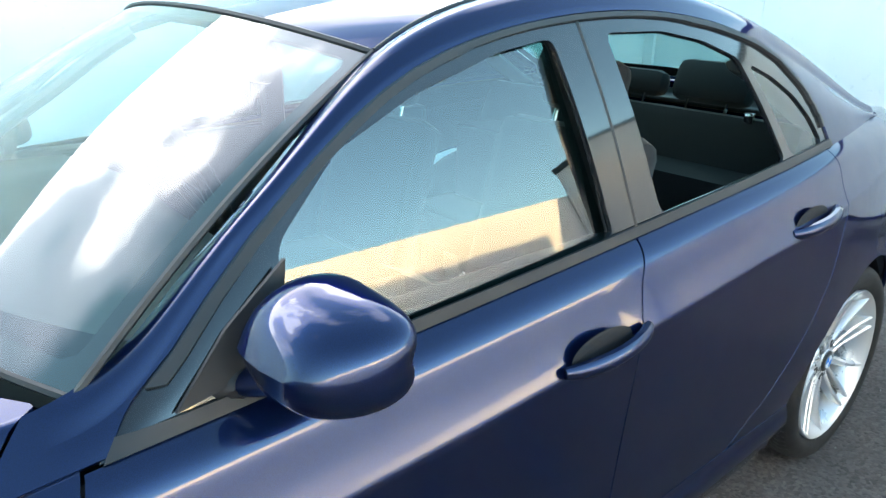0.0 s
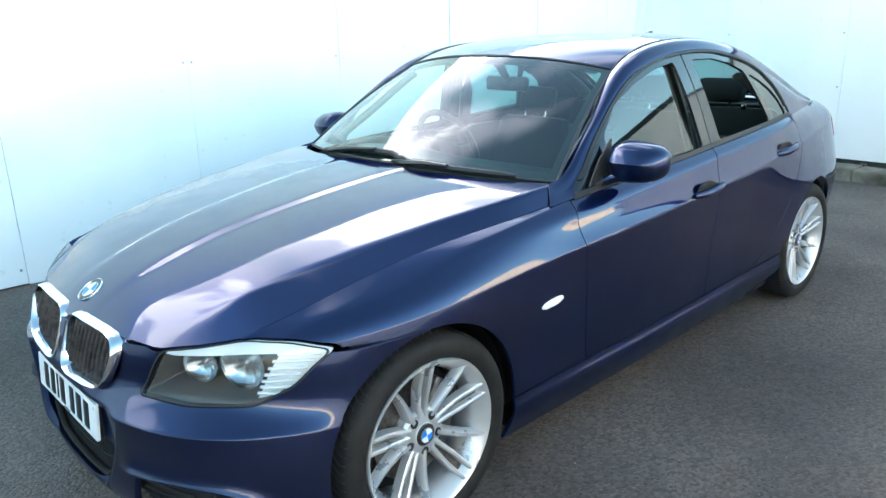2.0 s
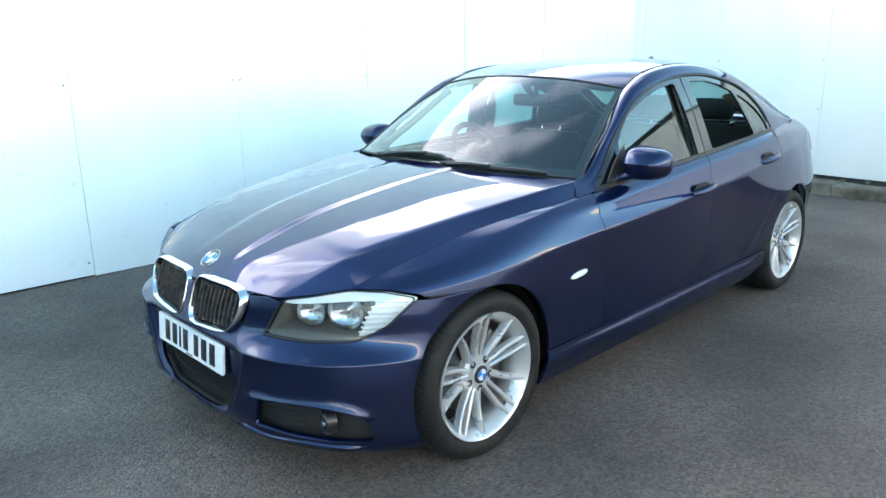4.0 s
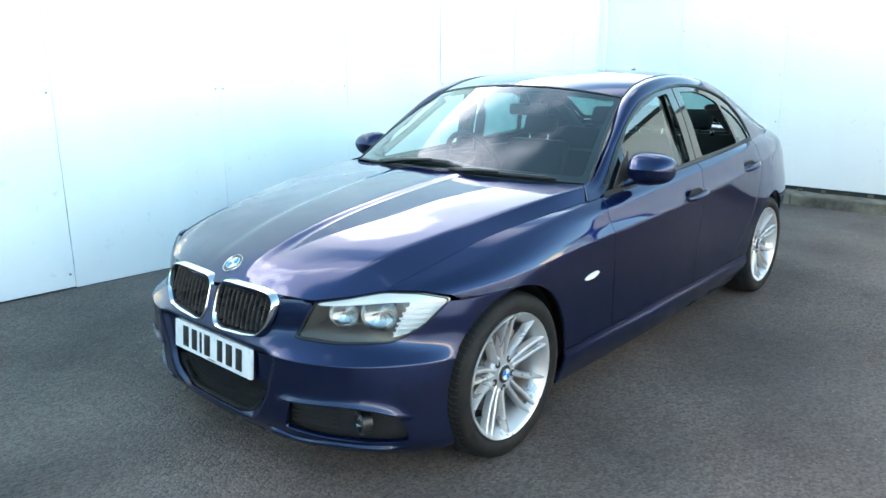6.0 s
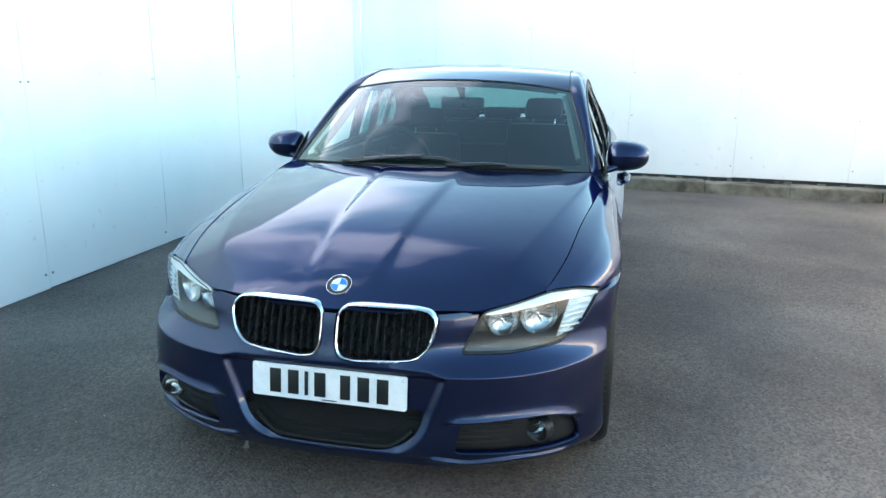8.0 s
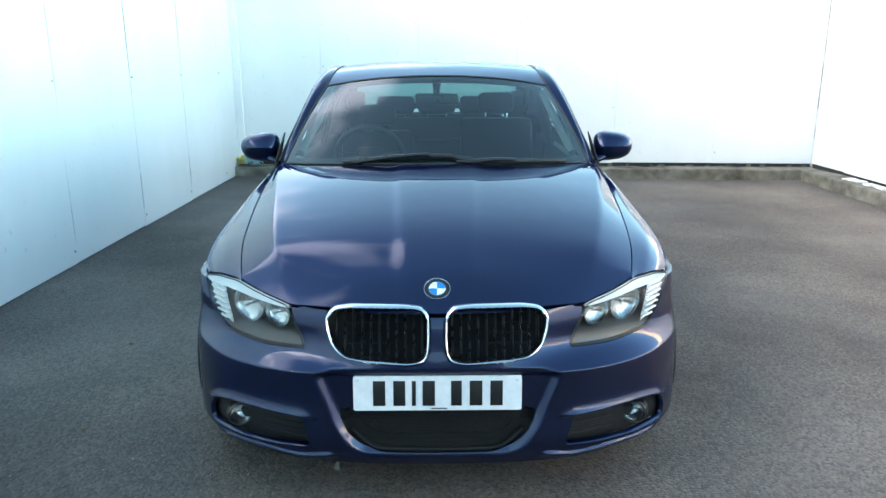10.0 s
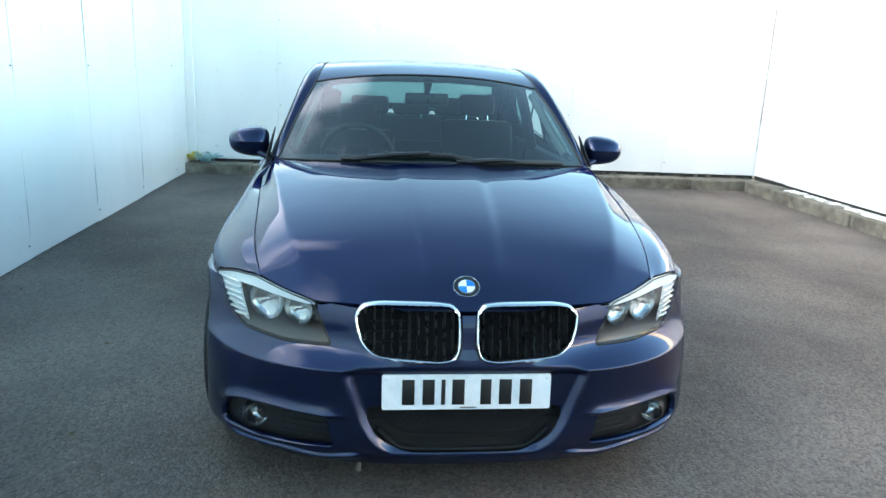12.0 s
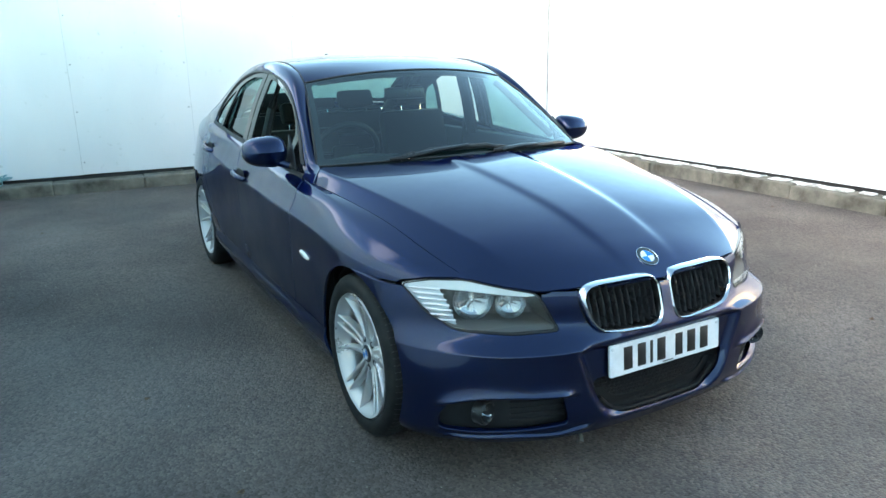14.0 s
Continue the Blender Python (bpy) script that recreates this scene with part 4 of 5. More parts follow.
    part("gap_shade_disc", bm, UNDER, rim, "dark disc added to darken the gaps between spokes")
    bm = bmesh.new()
    for i in range(9):
        a = 0.55 + i * 0.1
        box_into(bm, (-.12, -.014, .085), (-.062, .014, .168), m @ Matrix.Rotation(a if y > 1 else -a, 4, "X"), 0.004)
    part("brake_caliper", bm, IRON, rim)
    # arch liner and lip
    bm = bmesh.new()
    r = WHEELS["front" if y < 1 else "rear"][1]
    steps = [math.pi * (-0.12 + 1.24 * i / 40) for i in range(41)]
    ml = Matrix.Translation((0, y, HUB_Z + 0.006)) @ Matrix.Diagonal((side, 1, 1, 1))
    rings = [[bm.verts.new(ml @ Vector((x, rr * math.cos(a), rr * math.sin(a)))) for x, rr in ((.835, r + .004), (.80, r + .012), (.55, r + .012), (.55, .05))] for a in steps]
    for p, q in zip(rings, rings[1:]):
        for j in range(3):
            bm.faces.new((p[j], p[j + 1], q[j + 1], q[j]))
    part("wheel_arch_liner", bm, PLASTIC, car, "black plastic arch liner")


for y, _ in WHEELS.values():
    for side in (1, -1):
        wheel(y, side)


# ---- car: face ----
def on_nose(x, z, off=0.0):
    """The point of the nose at x and z, pushed out along -y."""
    i = int(np.argmin(np.abs(NOSE[:, 0, 0] * 0 + NOSE[:, 75, 0] - abs(x))))
    j = int(np.argmin(np.abs(NOSE[0, :, 2] - z)))
    return Vector((x, float(NOSE[i, j, 1]) - off, z))


def slope(z):
    """The grille's leaning plane."""
    return -0.652 + (z - 0.503) * 0.33


def kidney(side):
    out = [(side * x, z) for x, z in KIDNEY]
    bm = bmesh.new()
    c = Vector((sum(p[0] for p in out) / len(out), sum(p[1] for p in out) / len(out)))
    profile = ((1.0, 0.006), (1.0, -0.006), (0.975, -0.017), (0.93, -0.021), (0.885, -0.017), (0.87, -0.006), (0.865, 0.03))
    rings = []
    for k, d in profile:
        ring = []
        for x, z in out:
            p = Vector((x, z)) - c
            inset = (1 - k) * 0.095
            q = c + p * (1 - inset / p.length)
            sweep = 0.09 * max(0, abs(q.x) - 0.12)**1.3
            ring.append(bm.verts.new((q.x, slope(q.y) + d + sweep, q.y)))
        rings.append(ring)
    n = len(out)
    for a, b in zip(rings, rings[1:]):
        for i in range(n):
            bm.faces.new((a[i], a[(i + 1) % n], b[(i + 1) % n], b[i]))
    grille = part("kidney_grille", bm, CHROME, car, "chrome-framed grille with black upright slats")
    bm = prism_bm([(c.x + (x - c.x) * .94, c.y + (z - c.y) * .94) for x, z in out], 0.0, 0.012, lambda a, b, d: Vector((a, slope(b) + 0.062 - d, b)))
    part("grille_back", bm, UNDER, grille, "black recess")
    zs = [z for _, z in out]
    for i in range(11):
        x = side * (0.046 + i * 0.0265)
        ok = [z for z in np.linspace(min(zs), max(zs), 60) if inside(KIDNEY, np.array([abs(x)]), np.array([z]))[0] > 0.014]
        if len(ok) < 8:
            continue
        sweep = 0.09 * max(0, abs(x) - 0.12)**1.3
        bm = bmesh.new()
        prof = ((-.0025, .045), (-.0035, .004), (0, -.004), (.0035, .004), (.0025, .045))
        rows = [[bm.verts.new((x + a, slope(z) + sweep + d + 0.012 * (abs(z - .585) / .08)**2 * 0.5, z)) for a, d in prof] for z in np.linspace(min(ok), max(ok), 7)]
        for p, q in zip(rows, rows[1:]):
            for j in range(4):
                bm.faces.new((p[j], p[j + 1], q[j + 1], q[j]))
        part("slat", bm, SLAT, grille)
    for z in (0.545, 0.575, 0.605, 0.635):
        bm = box_bm((min(side * .035, side * .30), slope(z) + .048, z - .002), (max(side * .035, side * .30), slope(z) + .054, z + .002))
        part("cross_bar", bm, TRIM, grille)


SOFT_REFLECT = node_mat("satin lamp metal", (0.46, 0.48, 0.49), 0.2, 1.0)


LAMP_TURN = 0.5


def head_lamp(side):
    N = nose_sheet(0.50, 0.715, 70, 1.4, 6.9, 120)
    x, z = N[..., 0], N[..., 2]
    body = inside(HEAD_LAMP, x, z)
    # depth of the housing behind the cover
    deep = np.clip(body / 0.03, 0, 1)
    B = N.copy()
    B[..., 1] += 0.012 + 0.085 * deep
    B[..., 0] -= 0.03 * deep
    lamp = clipped("headlamp", B, [body - 0.002], LAMP_BEZEL, car, "clear twin-round headlamp with a pale upper brow", side=side, lip=0)
    cover = clipped("lens", N, [body - GAP], LENS, lamp, "clear plastic cover", side=side, off=0.001, lip=0)
    cover.visible_shadow = False
    clipped("lamp_seal", N, [body - 0.0005, 0.0045 - body], SEAL, lamp, "black lamp edge", side=side, off=0.0015, lip=0)
    top = np.interp(x, (.45, .497, .56, .606, .665, .75, .83), (.642, .640, .646, .652, .660, .664, .655))
    S = N.copy()
    S[..., 1] += 0.016
    clipped("brow", S, [body - 0.004, z - top], LAMP_WHITE, lamp, "pale frosted brow", side=side, lip=0.01)
    for cx, cz, r in ((.632, .614, .064), (.524, .605, .051)):
        cy = float(N[int(np.argmin(np.abs(N[:, 30, 0] - cx))), int(np.argmin(np.abs(N[0, :, 2] - cz))), 1]) + 0.062
        mm = Matrix.Translation((side * cx, cy, cz)) @ Matrix.Rotation(side * LAMP_TURN, 4, "Z") @ Matrix.Rotation(-math.pi / 2, 4, "Z") @ Matrix.Rotation(0.0, 4, "Y")
        bm = bmesh.new()
        lathe_into(bm, [(r * 1.04, -.06), (r * 1.035, -.004), (r * 1.015, .001), (r * .98, .001), (r * .955, -.002), (r * .94, -.005)], 40, mm)
        part("ring", bm, SOFT_REFLECT, lamp, "bright trim ring")
        bm = bmesh.new()
        lathe_into(bm, [(r * .94, -.004), (r * .86, -.013), (r * .66, -.021), (r * .40, -.027), (0.006, -.030)], 40, mm)
        for k, v in enumerate(bm.verts):
            if 40 <= k < 160 and k % 4 < 2:
                v.co.y += .0015
        part("reflector", bm, SOFT_REFLECT, lamp, "polished reflector bowl")
        bm = bmesh.new()
        lathe_into(bm, [(0.0, -.010), (.005, -.011), (.0065, -.014), (.0065, -.029)], 16, mm)
        part("bulb", bm, CHROME, lamp)
    for i in range(7):
        zz = 0.560 + i * 0.0165
        lo, hi = 0.694 + 0.005 * i, 0.748 + 0.0080 * i
        pts = []
        for q in np.linspace(lo, hi, 6):
            k = int(np.argmin(np.abs(N[:, 30, 0] - q)))
            j = int(np.argmin(np.abs(N[0, :, 2] - zz)))
            pts.append((side * q, float(N[k, j, 1]) + 0.022, zz))
        bm = bmesh.new()
        tube_into(bm, pts, 0.0055, 6, squash=0.7)
        part("louvre", bm, LOUVRE, lamp, "silver indicator louvre")
    S2 = N.copy()
    S2[..., 1] += 0.034
    clipped("indicator_back", S2, [body - 0.01, x - 0.688 - (z - .54) * .30, top - z + .01], LAMP_WHITE, lamp, "pale indicator backing", side=side, lip=0)


def fog_and_vents():
    for side in (1, -1):
        N = NOSE
        x, z = N[..., 0], N[..., 2]
        clipped("fog_bay", BAY, [inside(FOG_BAY, BAY[..., 0], BAY[..., 2]) + 0.02, BAY[..., 2] - .195], UNDER, car, "black plastic fog lamp bay", side=side, lip=0)
        for k in range(5):
            zz = .232 + k * .020
            pts = [(side * q, float(on_nose(q, zz).y) + 0.040, zz) for q in np.linspace(.40, .575, 8)]
            bm = bmesh.new()
            tube_into(bm, pts, 0.0035, 5)
            part("vent_bar", bm, UNDER, car)
        mm = Matrix.Translation((side * .655, -.515, .270)) @ Matrix.Rotation(side * -0.38, 4, "Z") @ Matrix.Rotation(-math.pi / 2, 4, "Z")
        bm = bmesh.new()
        lathe_into(bm, [(.042, -.03), (.042, .004), (.037, .009), (.033, .006)], 32, mm)
        fog = part("fog_lamp", bm, TRIM, car, "round clear fog lamp in a black ring")
        bm = bmesh.new()
        lathe_into(bm, [(.034, .004), (.030, -.010), (.018, -.022), (.006, -.028), (0, -.028)], 32, mm)
        part("reflector", bm, SOFT_REFLECT, fog)
        bm = bmesh.new()
        lathe_into(bm, [(.034, .006), (.028, .012), (.014, .015), (0, .016)], 32, mm)
        part("lens", bm, LENS, fog, "clear domed lens").visible_shadow = False
    # lower mesh intake
    N = NOSE
    for side in (1, -1):
        clipped("intake_surround", N, [inside(INTAKE, N[..., 0], N[..., 2]) + 0.004, 0.045 - inside(INTAKE, N[..., 0], N[..., 2]) + np.where(N[..., 2] > .30, -1, 0)], PLASTIC, car, "black intake frame", side=side, off=-0.03, lip=0.01)
    bm = bmesh.new()
    for row in range(9):
        zz = 0.222 + row * 0.0135
        for k in range(-15, 16):
            xx = k * 0.021 + (0.0105 if row % 2 else 0)
            if inside(INTAKE, np.array([xx]), np.array([zz]))[0] < 0.008:
                continue
            yy = -0.622 + 0.25 * xx * xx
            ring = [(xx + 0.0105 * math.cos(a), yy, zz + 0.0066 * math.sin(a)) for a in (0, 1.05, 2.09, 3.14, 4.19, 5.24)]
            tube_into(bm, ring, 0.0016, 4, True)
    lipm = bmesh.new()
    tube_into(lipm, [(x, -.640 + .22 * x * x, .207 + 2.2 * max(0, abs(x) - .19) ** 1.4) for x in np.linspace(-.27, .27, 17)], .010, 8, squash=.8)
    part("intake_lip", lipm, PLASTIC, car, "grey-black plastic intake lip")
    mesh = part("intake_mesh", bm, PLASTIC, car, "black honeycomb intake mesh")
    bm = prism_bm([(x, z) for x, z in rounded([(-.30, .36), (.30, .36), (.30, .18), (-.30, .18)], .02)], 0, .01, lambda a, b, d: Vector((a, -.585 + .25 * a * a + d, b)))
    part("intake_back", bm, UNDER, mesh)


def number_plate():
    m = Matrix.Translation((0, -0.655, 0.408)) @ Matrix.Rotation(radians(-5), 4, "X")
    out = rounded([(-.26, -.0555), (.26, -.0555), (.26, .0555), (-.26, .0555)], 0.008)
    plate = part("number_plate", prism_bm(out, 0.004, -0.004, lambda a, b, d: m @ Vector((a, d, b))), PLATE, car, "white number plate with dark bars")
    x = -0.205
    for w, g in ((.050, .013), (.048, .013), (.016, .013), (.050, .038), (.044, .013), (.051, .013), (.050, .013)):
        bm = box_bm((x + w * .12, -0.0062, -.040), (x + w * .88, -0.0038, .040), m, 0.0006)
        part("bar", bm, INK, plate)
        x += w + g
    part("bar", box_bm((-.02, -0.006, -.0505), (.03, -0.0038, -.0475), m), INK, plate)
    for s in (-1, 1):
        bm = bmesh.new()
        lathe_into(bm, [(0, 0.0035), (.005, .003), (.0062, 0)], 12, m @ Matrix.Translation((s * .247, -.004, .042)) @ Matrix.Rotation(-math.pi / 2, 4, "Z"))
        part("screw_cap", bm, WHITE_MARK, plate)
    part("plinth", box_bm((-.25, 0.004, -.05), (.25, 0.03, .05), m), PLASTIC, plate)


def badge():
    y0 = -0.540
    z0 = float(hood_z(np.array([0.0]), np.array([y0]))[0])
    dz = float(hood_z(np.array([0.0]), np.array([y0 + .02]))[0] - hood_z(np.array([0.0]), np.array([y0 - .02]))[0]) / 0.04
    m = Matrix.Translation((0, y0, z0)) @ Matrix.Rotation(math.atan(dz), 4, "X") @ Matrix.Rotation(-math.pi / 2, 4, "Y")
    bm = bmesh.new()
    lathe_into(bm, [(.0, .002), (.028, .0025), (.0405, .002), (.0415, -.003)], 44, m)
    b = part("bonnet_badge", bm, INK, car, "round black badge with blue and white quarters")
    bm = bmesh.new()
    lathe_into(bm, [(.0395, .0022), (.0405, .0042), (.0418, .0042), (.0428, -.003)], 44, m)
    lathe_into(bm, [(.0255, .0022), (.0262, .0036), (.0275, .0036), (.0282, .0022)], 44, m)
    part("badge_ring", bm, CHROME, b, "chrome ring")
    for k in range(4):
        bm = bmesh.new()
        ring = [bm.verts.new(m @ Vector((.0034, .0256 * math.cos(math.pi / 2 * (k + i / 8)), .0256 * math.sin(math.pi / 2 * (k + i / 8))))) for i in range(9)]
        bm.faces.new([bm.verts.new(m @ Vector((.0034, 0, 0)))] + ring)
        part("quarter", bm, BLUE_MARK if k % 2 else WHITE_MARK, b)


for side in (1, -1):
    kidney(side)
    head_lamp(side)
fog_and_vents()
number_plate()
badge()
bm = bmesh.new()
tube_into(bm, [(-.325, -.60, .165), (-.327, -.605, .135), (-.33, -.61, .118)], [.006, .006, .011], 8)
part("bumper_clip", bm, KERB, car, "loose pale clip under the bumper")


# ---- car: flanks ----
def door_handle(y0, z0, rise, side, x0):
    """A bar over a flat dark disc that paints in the shade of its recess."""
    pts = []
    for i in range(13):
        t = i / 12
        bow = 0.026 * math.sin(math.pi * min(1, max(0, (t * 1.06 - .03)))) ** 0.6
        pts.append((side * (x0 + 0.004 + bow), y0 + 0.225 * t, z0 + rise * t))
    bm = bmesh.new()
    tube_into(bm, pts, [.009, .012, .0135, .014, .014, .014, .014, .014, .014, .014, .0135, .013, .010], 10, squash=1.15)
    h = part("door_handle", bm, PAINT, DOORS["front_door" if y0 < 2 else "rear_door", side], "body-coloured pull handle")
    bm = bmesh.new()
    rows = []
    for r, d in ((1.0, .0015), (.9, .003), (.6, .0028), (.0, .002)):
        rows.append([bm.verts.new((side * (x0 + d), y0 + .10 + .082 * r * math.cos(a), z0 + rise * .45 + .004 + .036 * r * math.sin(a))) for a in np.linspace(0, 2 * math.pi, 25)[:-1]])
    for p, q in zip(rows[:2], rows[1:3]):
        for i in range(24):
            bm.faces.new((p[i], p[(i + 1) % 24], q[(i + 1) % 24], q[i]))
    bm.faces.new(rows[2])
    part("grip_shade", bm, UNDER, DOORS["front_door" if y0 < 2 else "rear_door", side], "flat dark disc painting the shade of the grip recess")


def door_mirror(side):
    c = Vector((.903, .975, .984))
    bm = bmesh.new()
    rows = []
    for i in range(25):
        a = math.pi * i / 24
        d, r = -math.cos(a), math.sin(a) ** 0.50
        ring = []
        for k in range(56):
            b = 2 * math.pi * k / 56
            cx, sz = math.cos(b), math.sin(b)
            px = 0.100 * r * math.copysign(abs(cx) ** 0.66, cx)
            pz = (0.064 if sz > 0 else 0.077) * r * math.copysign(abs(sz) ** 0.72, sz)
            pz *= 1.0 - 1.6 * px - (4.0 * max(0, px) ** 2 if sz > 0 else 0)
            lean = 0.50 * pz if pz > 0 else -0.26 * pz
            ring.append(bm.verts.new((side * (c.x + px), c.y + 0.012 + d * 0.072 + 1.7 * max(0, px + 0.03) ** 2 + lean, c.z + pz)))
        rows.append(ring)
    for p, q in zip(rows, rows[1:]):
        for k in range(56):
            bm.faces.new((p[k], p[(k + 1) % 56], q[(k + 1) % 56], q[k]))
    body = part("door_mirror", bm, PAINT, car, "body-coloured door mirror on a black foot")
    bm = bmesh.new()
    tube_into(bm, [(side * .792, .945, .912), (side * .815, .950, .916), (side * .840, .962, .928), (side * .868, .980, .945), (side * .895, .995, .958)], [.026, .024, .028, .036, .044], 14, squash=0.72)
    part("mirror_arm", bm, PAINT, body, "body-coloured mirror arm")
    bm = bmesh.new()
    tube_into(bm, [(side * .772, .930, .904), (side * .790, .942, .910), (side * .806, .948, .914)], [.036, .031, .026], 12, squash=0.75)
    part("mirror_foot", bm, SEAL, body, "black mirror foot")
    bm = bmesh.new()
    rows = [[bm.verts.new((side * (c.x + .0 + .070 * r * math.cos(b)), c.y + .074 + 1.7 * max(0, .03 + .07 * r * math.cos(b)) ** 2, c.z + .0 + .044 * r * math.sin(b))) for b in np.linspace(0, 2 * math.pi, 29)[:-1]] for r in (1, .5)]
    for k in range(28):
        bm.faces.new((rows[0][k], rows[0][(k + 1) % 28], rows[1][(k + 1) % 28], rows[1][k]))
    bm.faces.new(rows[1])
    part("mirror_glass", bm, CHROME, body, "silvered mirror glass")
    # small sail panel ahead of the glass
    bm = prism_bm([(.855, .905), (.995, .930), (1.02, 1.05), (.93, .985)], 0, .006, lambda a, b, d: Vector((side * (float(BELT_X(a)) - (b - .93) * .2 - .012 + d), a, b)))
    part("sail_panel", bm, SEAL, car, "black sail panel")


def repeater(side):
    bm = bmesh.new()
    rows = []
    for r, d in ((1.0, 0.0), (.92, .006), (.6, .010), (.0, .011)):
        rows.append([bm.verts.new((side * (.889 + d), .556 + .056 * r * math.copysign(abs(math.cos(a)) ** .8, math.cos(a)), .588 + .0 + .013 * r * math.sin(a) + .10 * .056 * r * math.cos(a))) for a in np.linspace(0, 2 * math.pi, 21)[:-1]])
    for p, q in zip(rows, rows[1:3]):
        for i in range(20):
            bm.faces.new((p[i], p[(i + 1) % 20], q[(i + 1) % 20], q[i]))
    bm.faces.new(rows[2])
    part("side_repeater", bm, AMBER, car, "clear side indicator lamp")


for side in (1, -1):
    door_handle(1.440, .786, .016, side, .896)
    door_handle(2.235, .848, .022, side, .880)
    door_mirror(side)
    repeater(side)


def screen_at(s, t, off=0.0):
    i, j = t * (SCREEN.shape[0] - 1), (s + 1) / 2 * (SCREEN.shape[1] - 1)
    p = Vector(SCREEN[int(i), int(j)])
    return p + Vector((0, -0.55, 0.8)) * off


def wipers():
    for s0, s1, low, rise, pivot, joint in ((-.57, .35, .012, .060, -.50, -.04), (.14, .84, .004, .010, .20, .52)):
        pts = [screen_at(s0 + (s1 - s0) * k / 14, low + rise * math.sin(math.pi * k / 14), .014) for k in range(15)]
        bm = bmesh.new()
        tube_into(bm, pts, [.005, .0085] + [.0095] * 11 + [.0085, .005], 7, squash=1.3)
        w = part("wiper", bm, SEAL, car, "black wiper blade resting on the glass")
        bm = bmesh.new()
        tube_into(bm, [screen_at(pivot, 0.0, .010), screen_at((pivot + joint) / 2, low + rise * .55, .026), screen_at(joint, low + rise, .026)], [.014, .011, .008], 7)
        part("wiper_arm", bm, TRIM, w, "black wiper arm")
    Y, X = np.meshgrid(np.linspace(0, 1, 8), np.linspace(-.72, .72, 40), indexing="ij")
    front = .50 + .30 * (np.abs(X) / .735) ** 2.2
    P = np.stack([X, front + Y * .16, .905 + .028 * Y + 0 * X - .02 * (np.abs(X) / .735) ** 2], -1)
    clipped("scuttle", P, [np.ones(P.shape[:2])], PLASTIC, car, "black plastic scuttle below the windscreen")


wipers()
# roof aerial and roof seams
bm = bmesh.new()
rows = []
for t in np.linspace(0, 1, 9):
    h, w = 0.044 * math.sin(math.pi * min(1, t * .5 + .02)) ** 1.3 * (1 if t < .86 else (1 - t) / .14 + .02), 0.018 * (0.35 + .65 * math.sin(math.pi * min(.98, .1 + t * .85)))
    rows.append([bm.verts.new((w * x, 2.44 + .15 * t, 1.374 + h * z)) for x, z in ((-1, -.4), (-.8, .5), (-.25, 1), (.25, 1), (.8, .5), (1, -.4))])
for p, q in zip(rows, rows[1:]):
    for j in range(5):
        bm.faces.new((p[j], p[j + 1], q[j + 1], q[j]))
bm.faces.new(rows[0]), bm.faces.new(rows[-1][::-1])
part("roof_aerial", bm, PAINT, car, "blue shark-fin aerial")
for side in (1, -1):
    bm = bmesh.new()
    tube_into(bm, [(side * (float(RAIL_X(y)) + .001), y, float(RAIL_Z(y)) + .0015) for y in np.linspace(1.29, 2.52, 30)], 0.004, 6)
    part("roof_seam", bm, SEAL, car, "black roof joint strip")


# ---- car: cabin ----
def front_seat(x, h):
    bm = bmesh.new()
    box_into(bm, (x - .25, 1.42, .38), (x + .25, 1.93, .52), None, .05)
    seat = part("front_seat", bm, CLOTH, car, "black cloth front seat")
    m = Matrix.Translation((x, 1.90, .50)) @ Matrix.Rotation(radians(-16), 4, "X")
    part("backrest", box_bm((-.235, -.055, 0), (.235, .055, h), m, .045), CLOTH, seat)
    part("headrest", box_bm((-.118, -.05, h + .030), (.118, .03, h + .165), m, .035), CLOTH, seat)
    for s in (-1, 1):
        bm = bmesh.new()
        tube_into(bm, [m @ Vector((s * .07, -.01, h - .02)), m @ Vector((s * .07, -.01, h + .05))], .006, 8)
        part("headrest_post", bm, CHROME, seat, "chrome post")


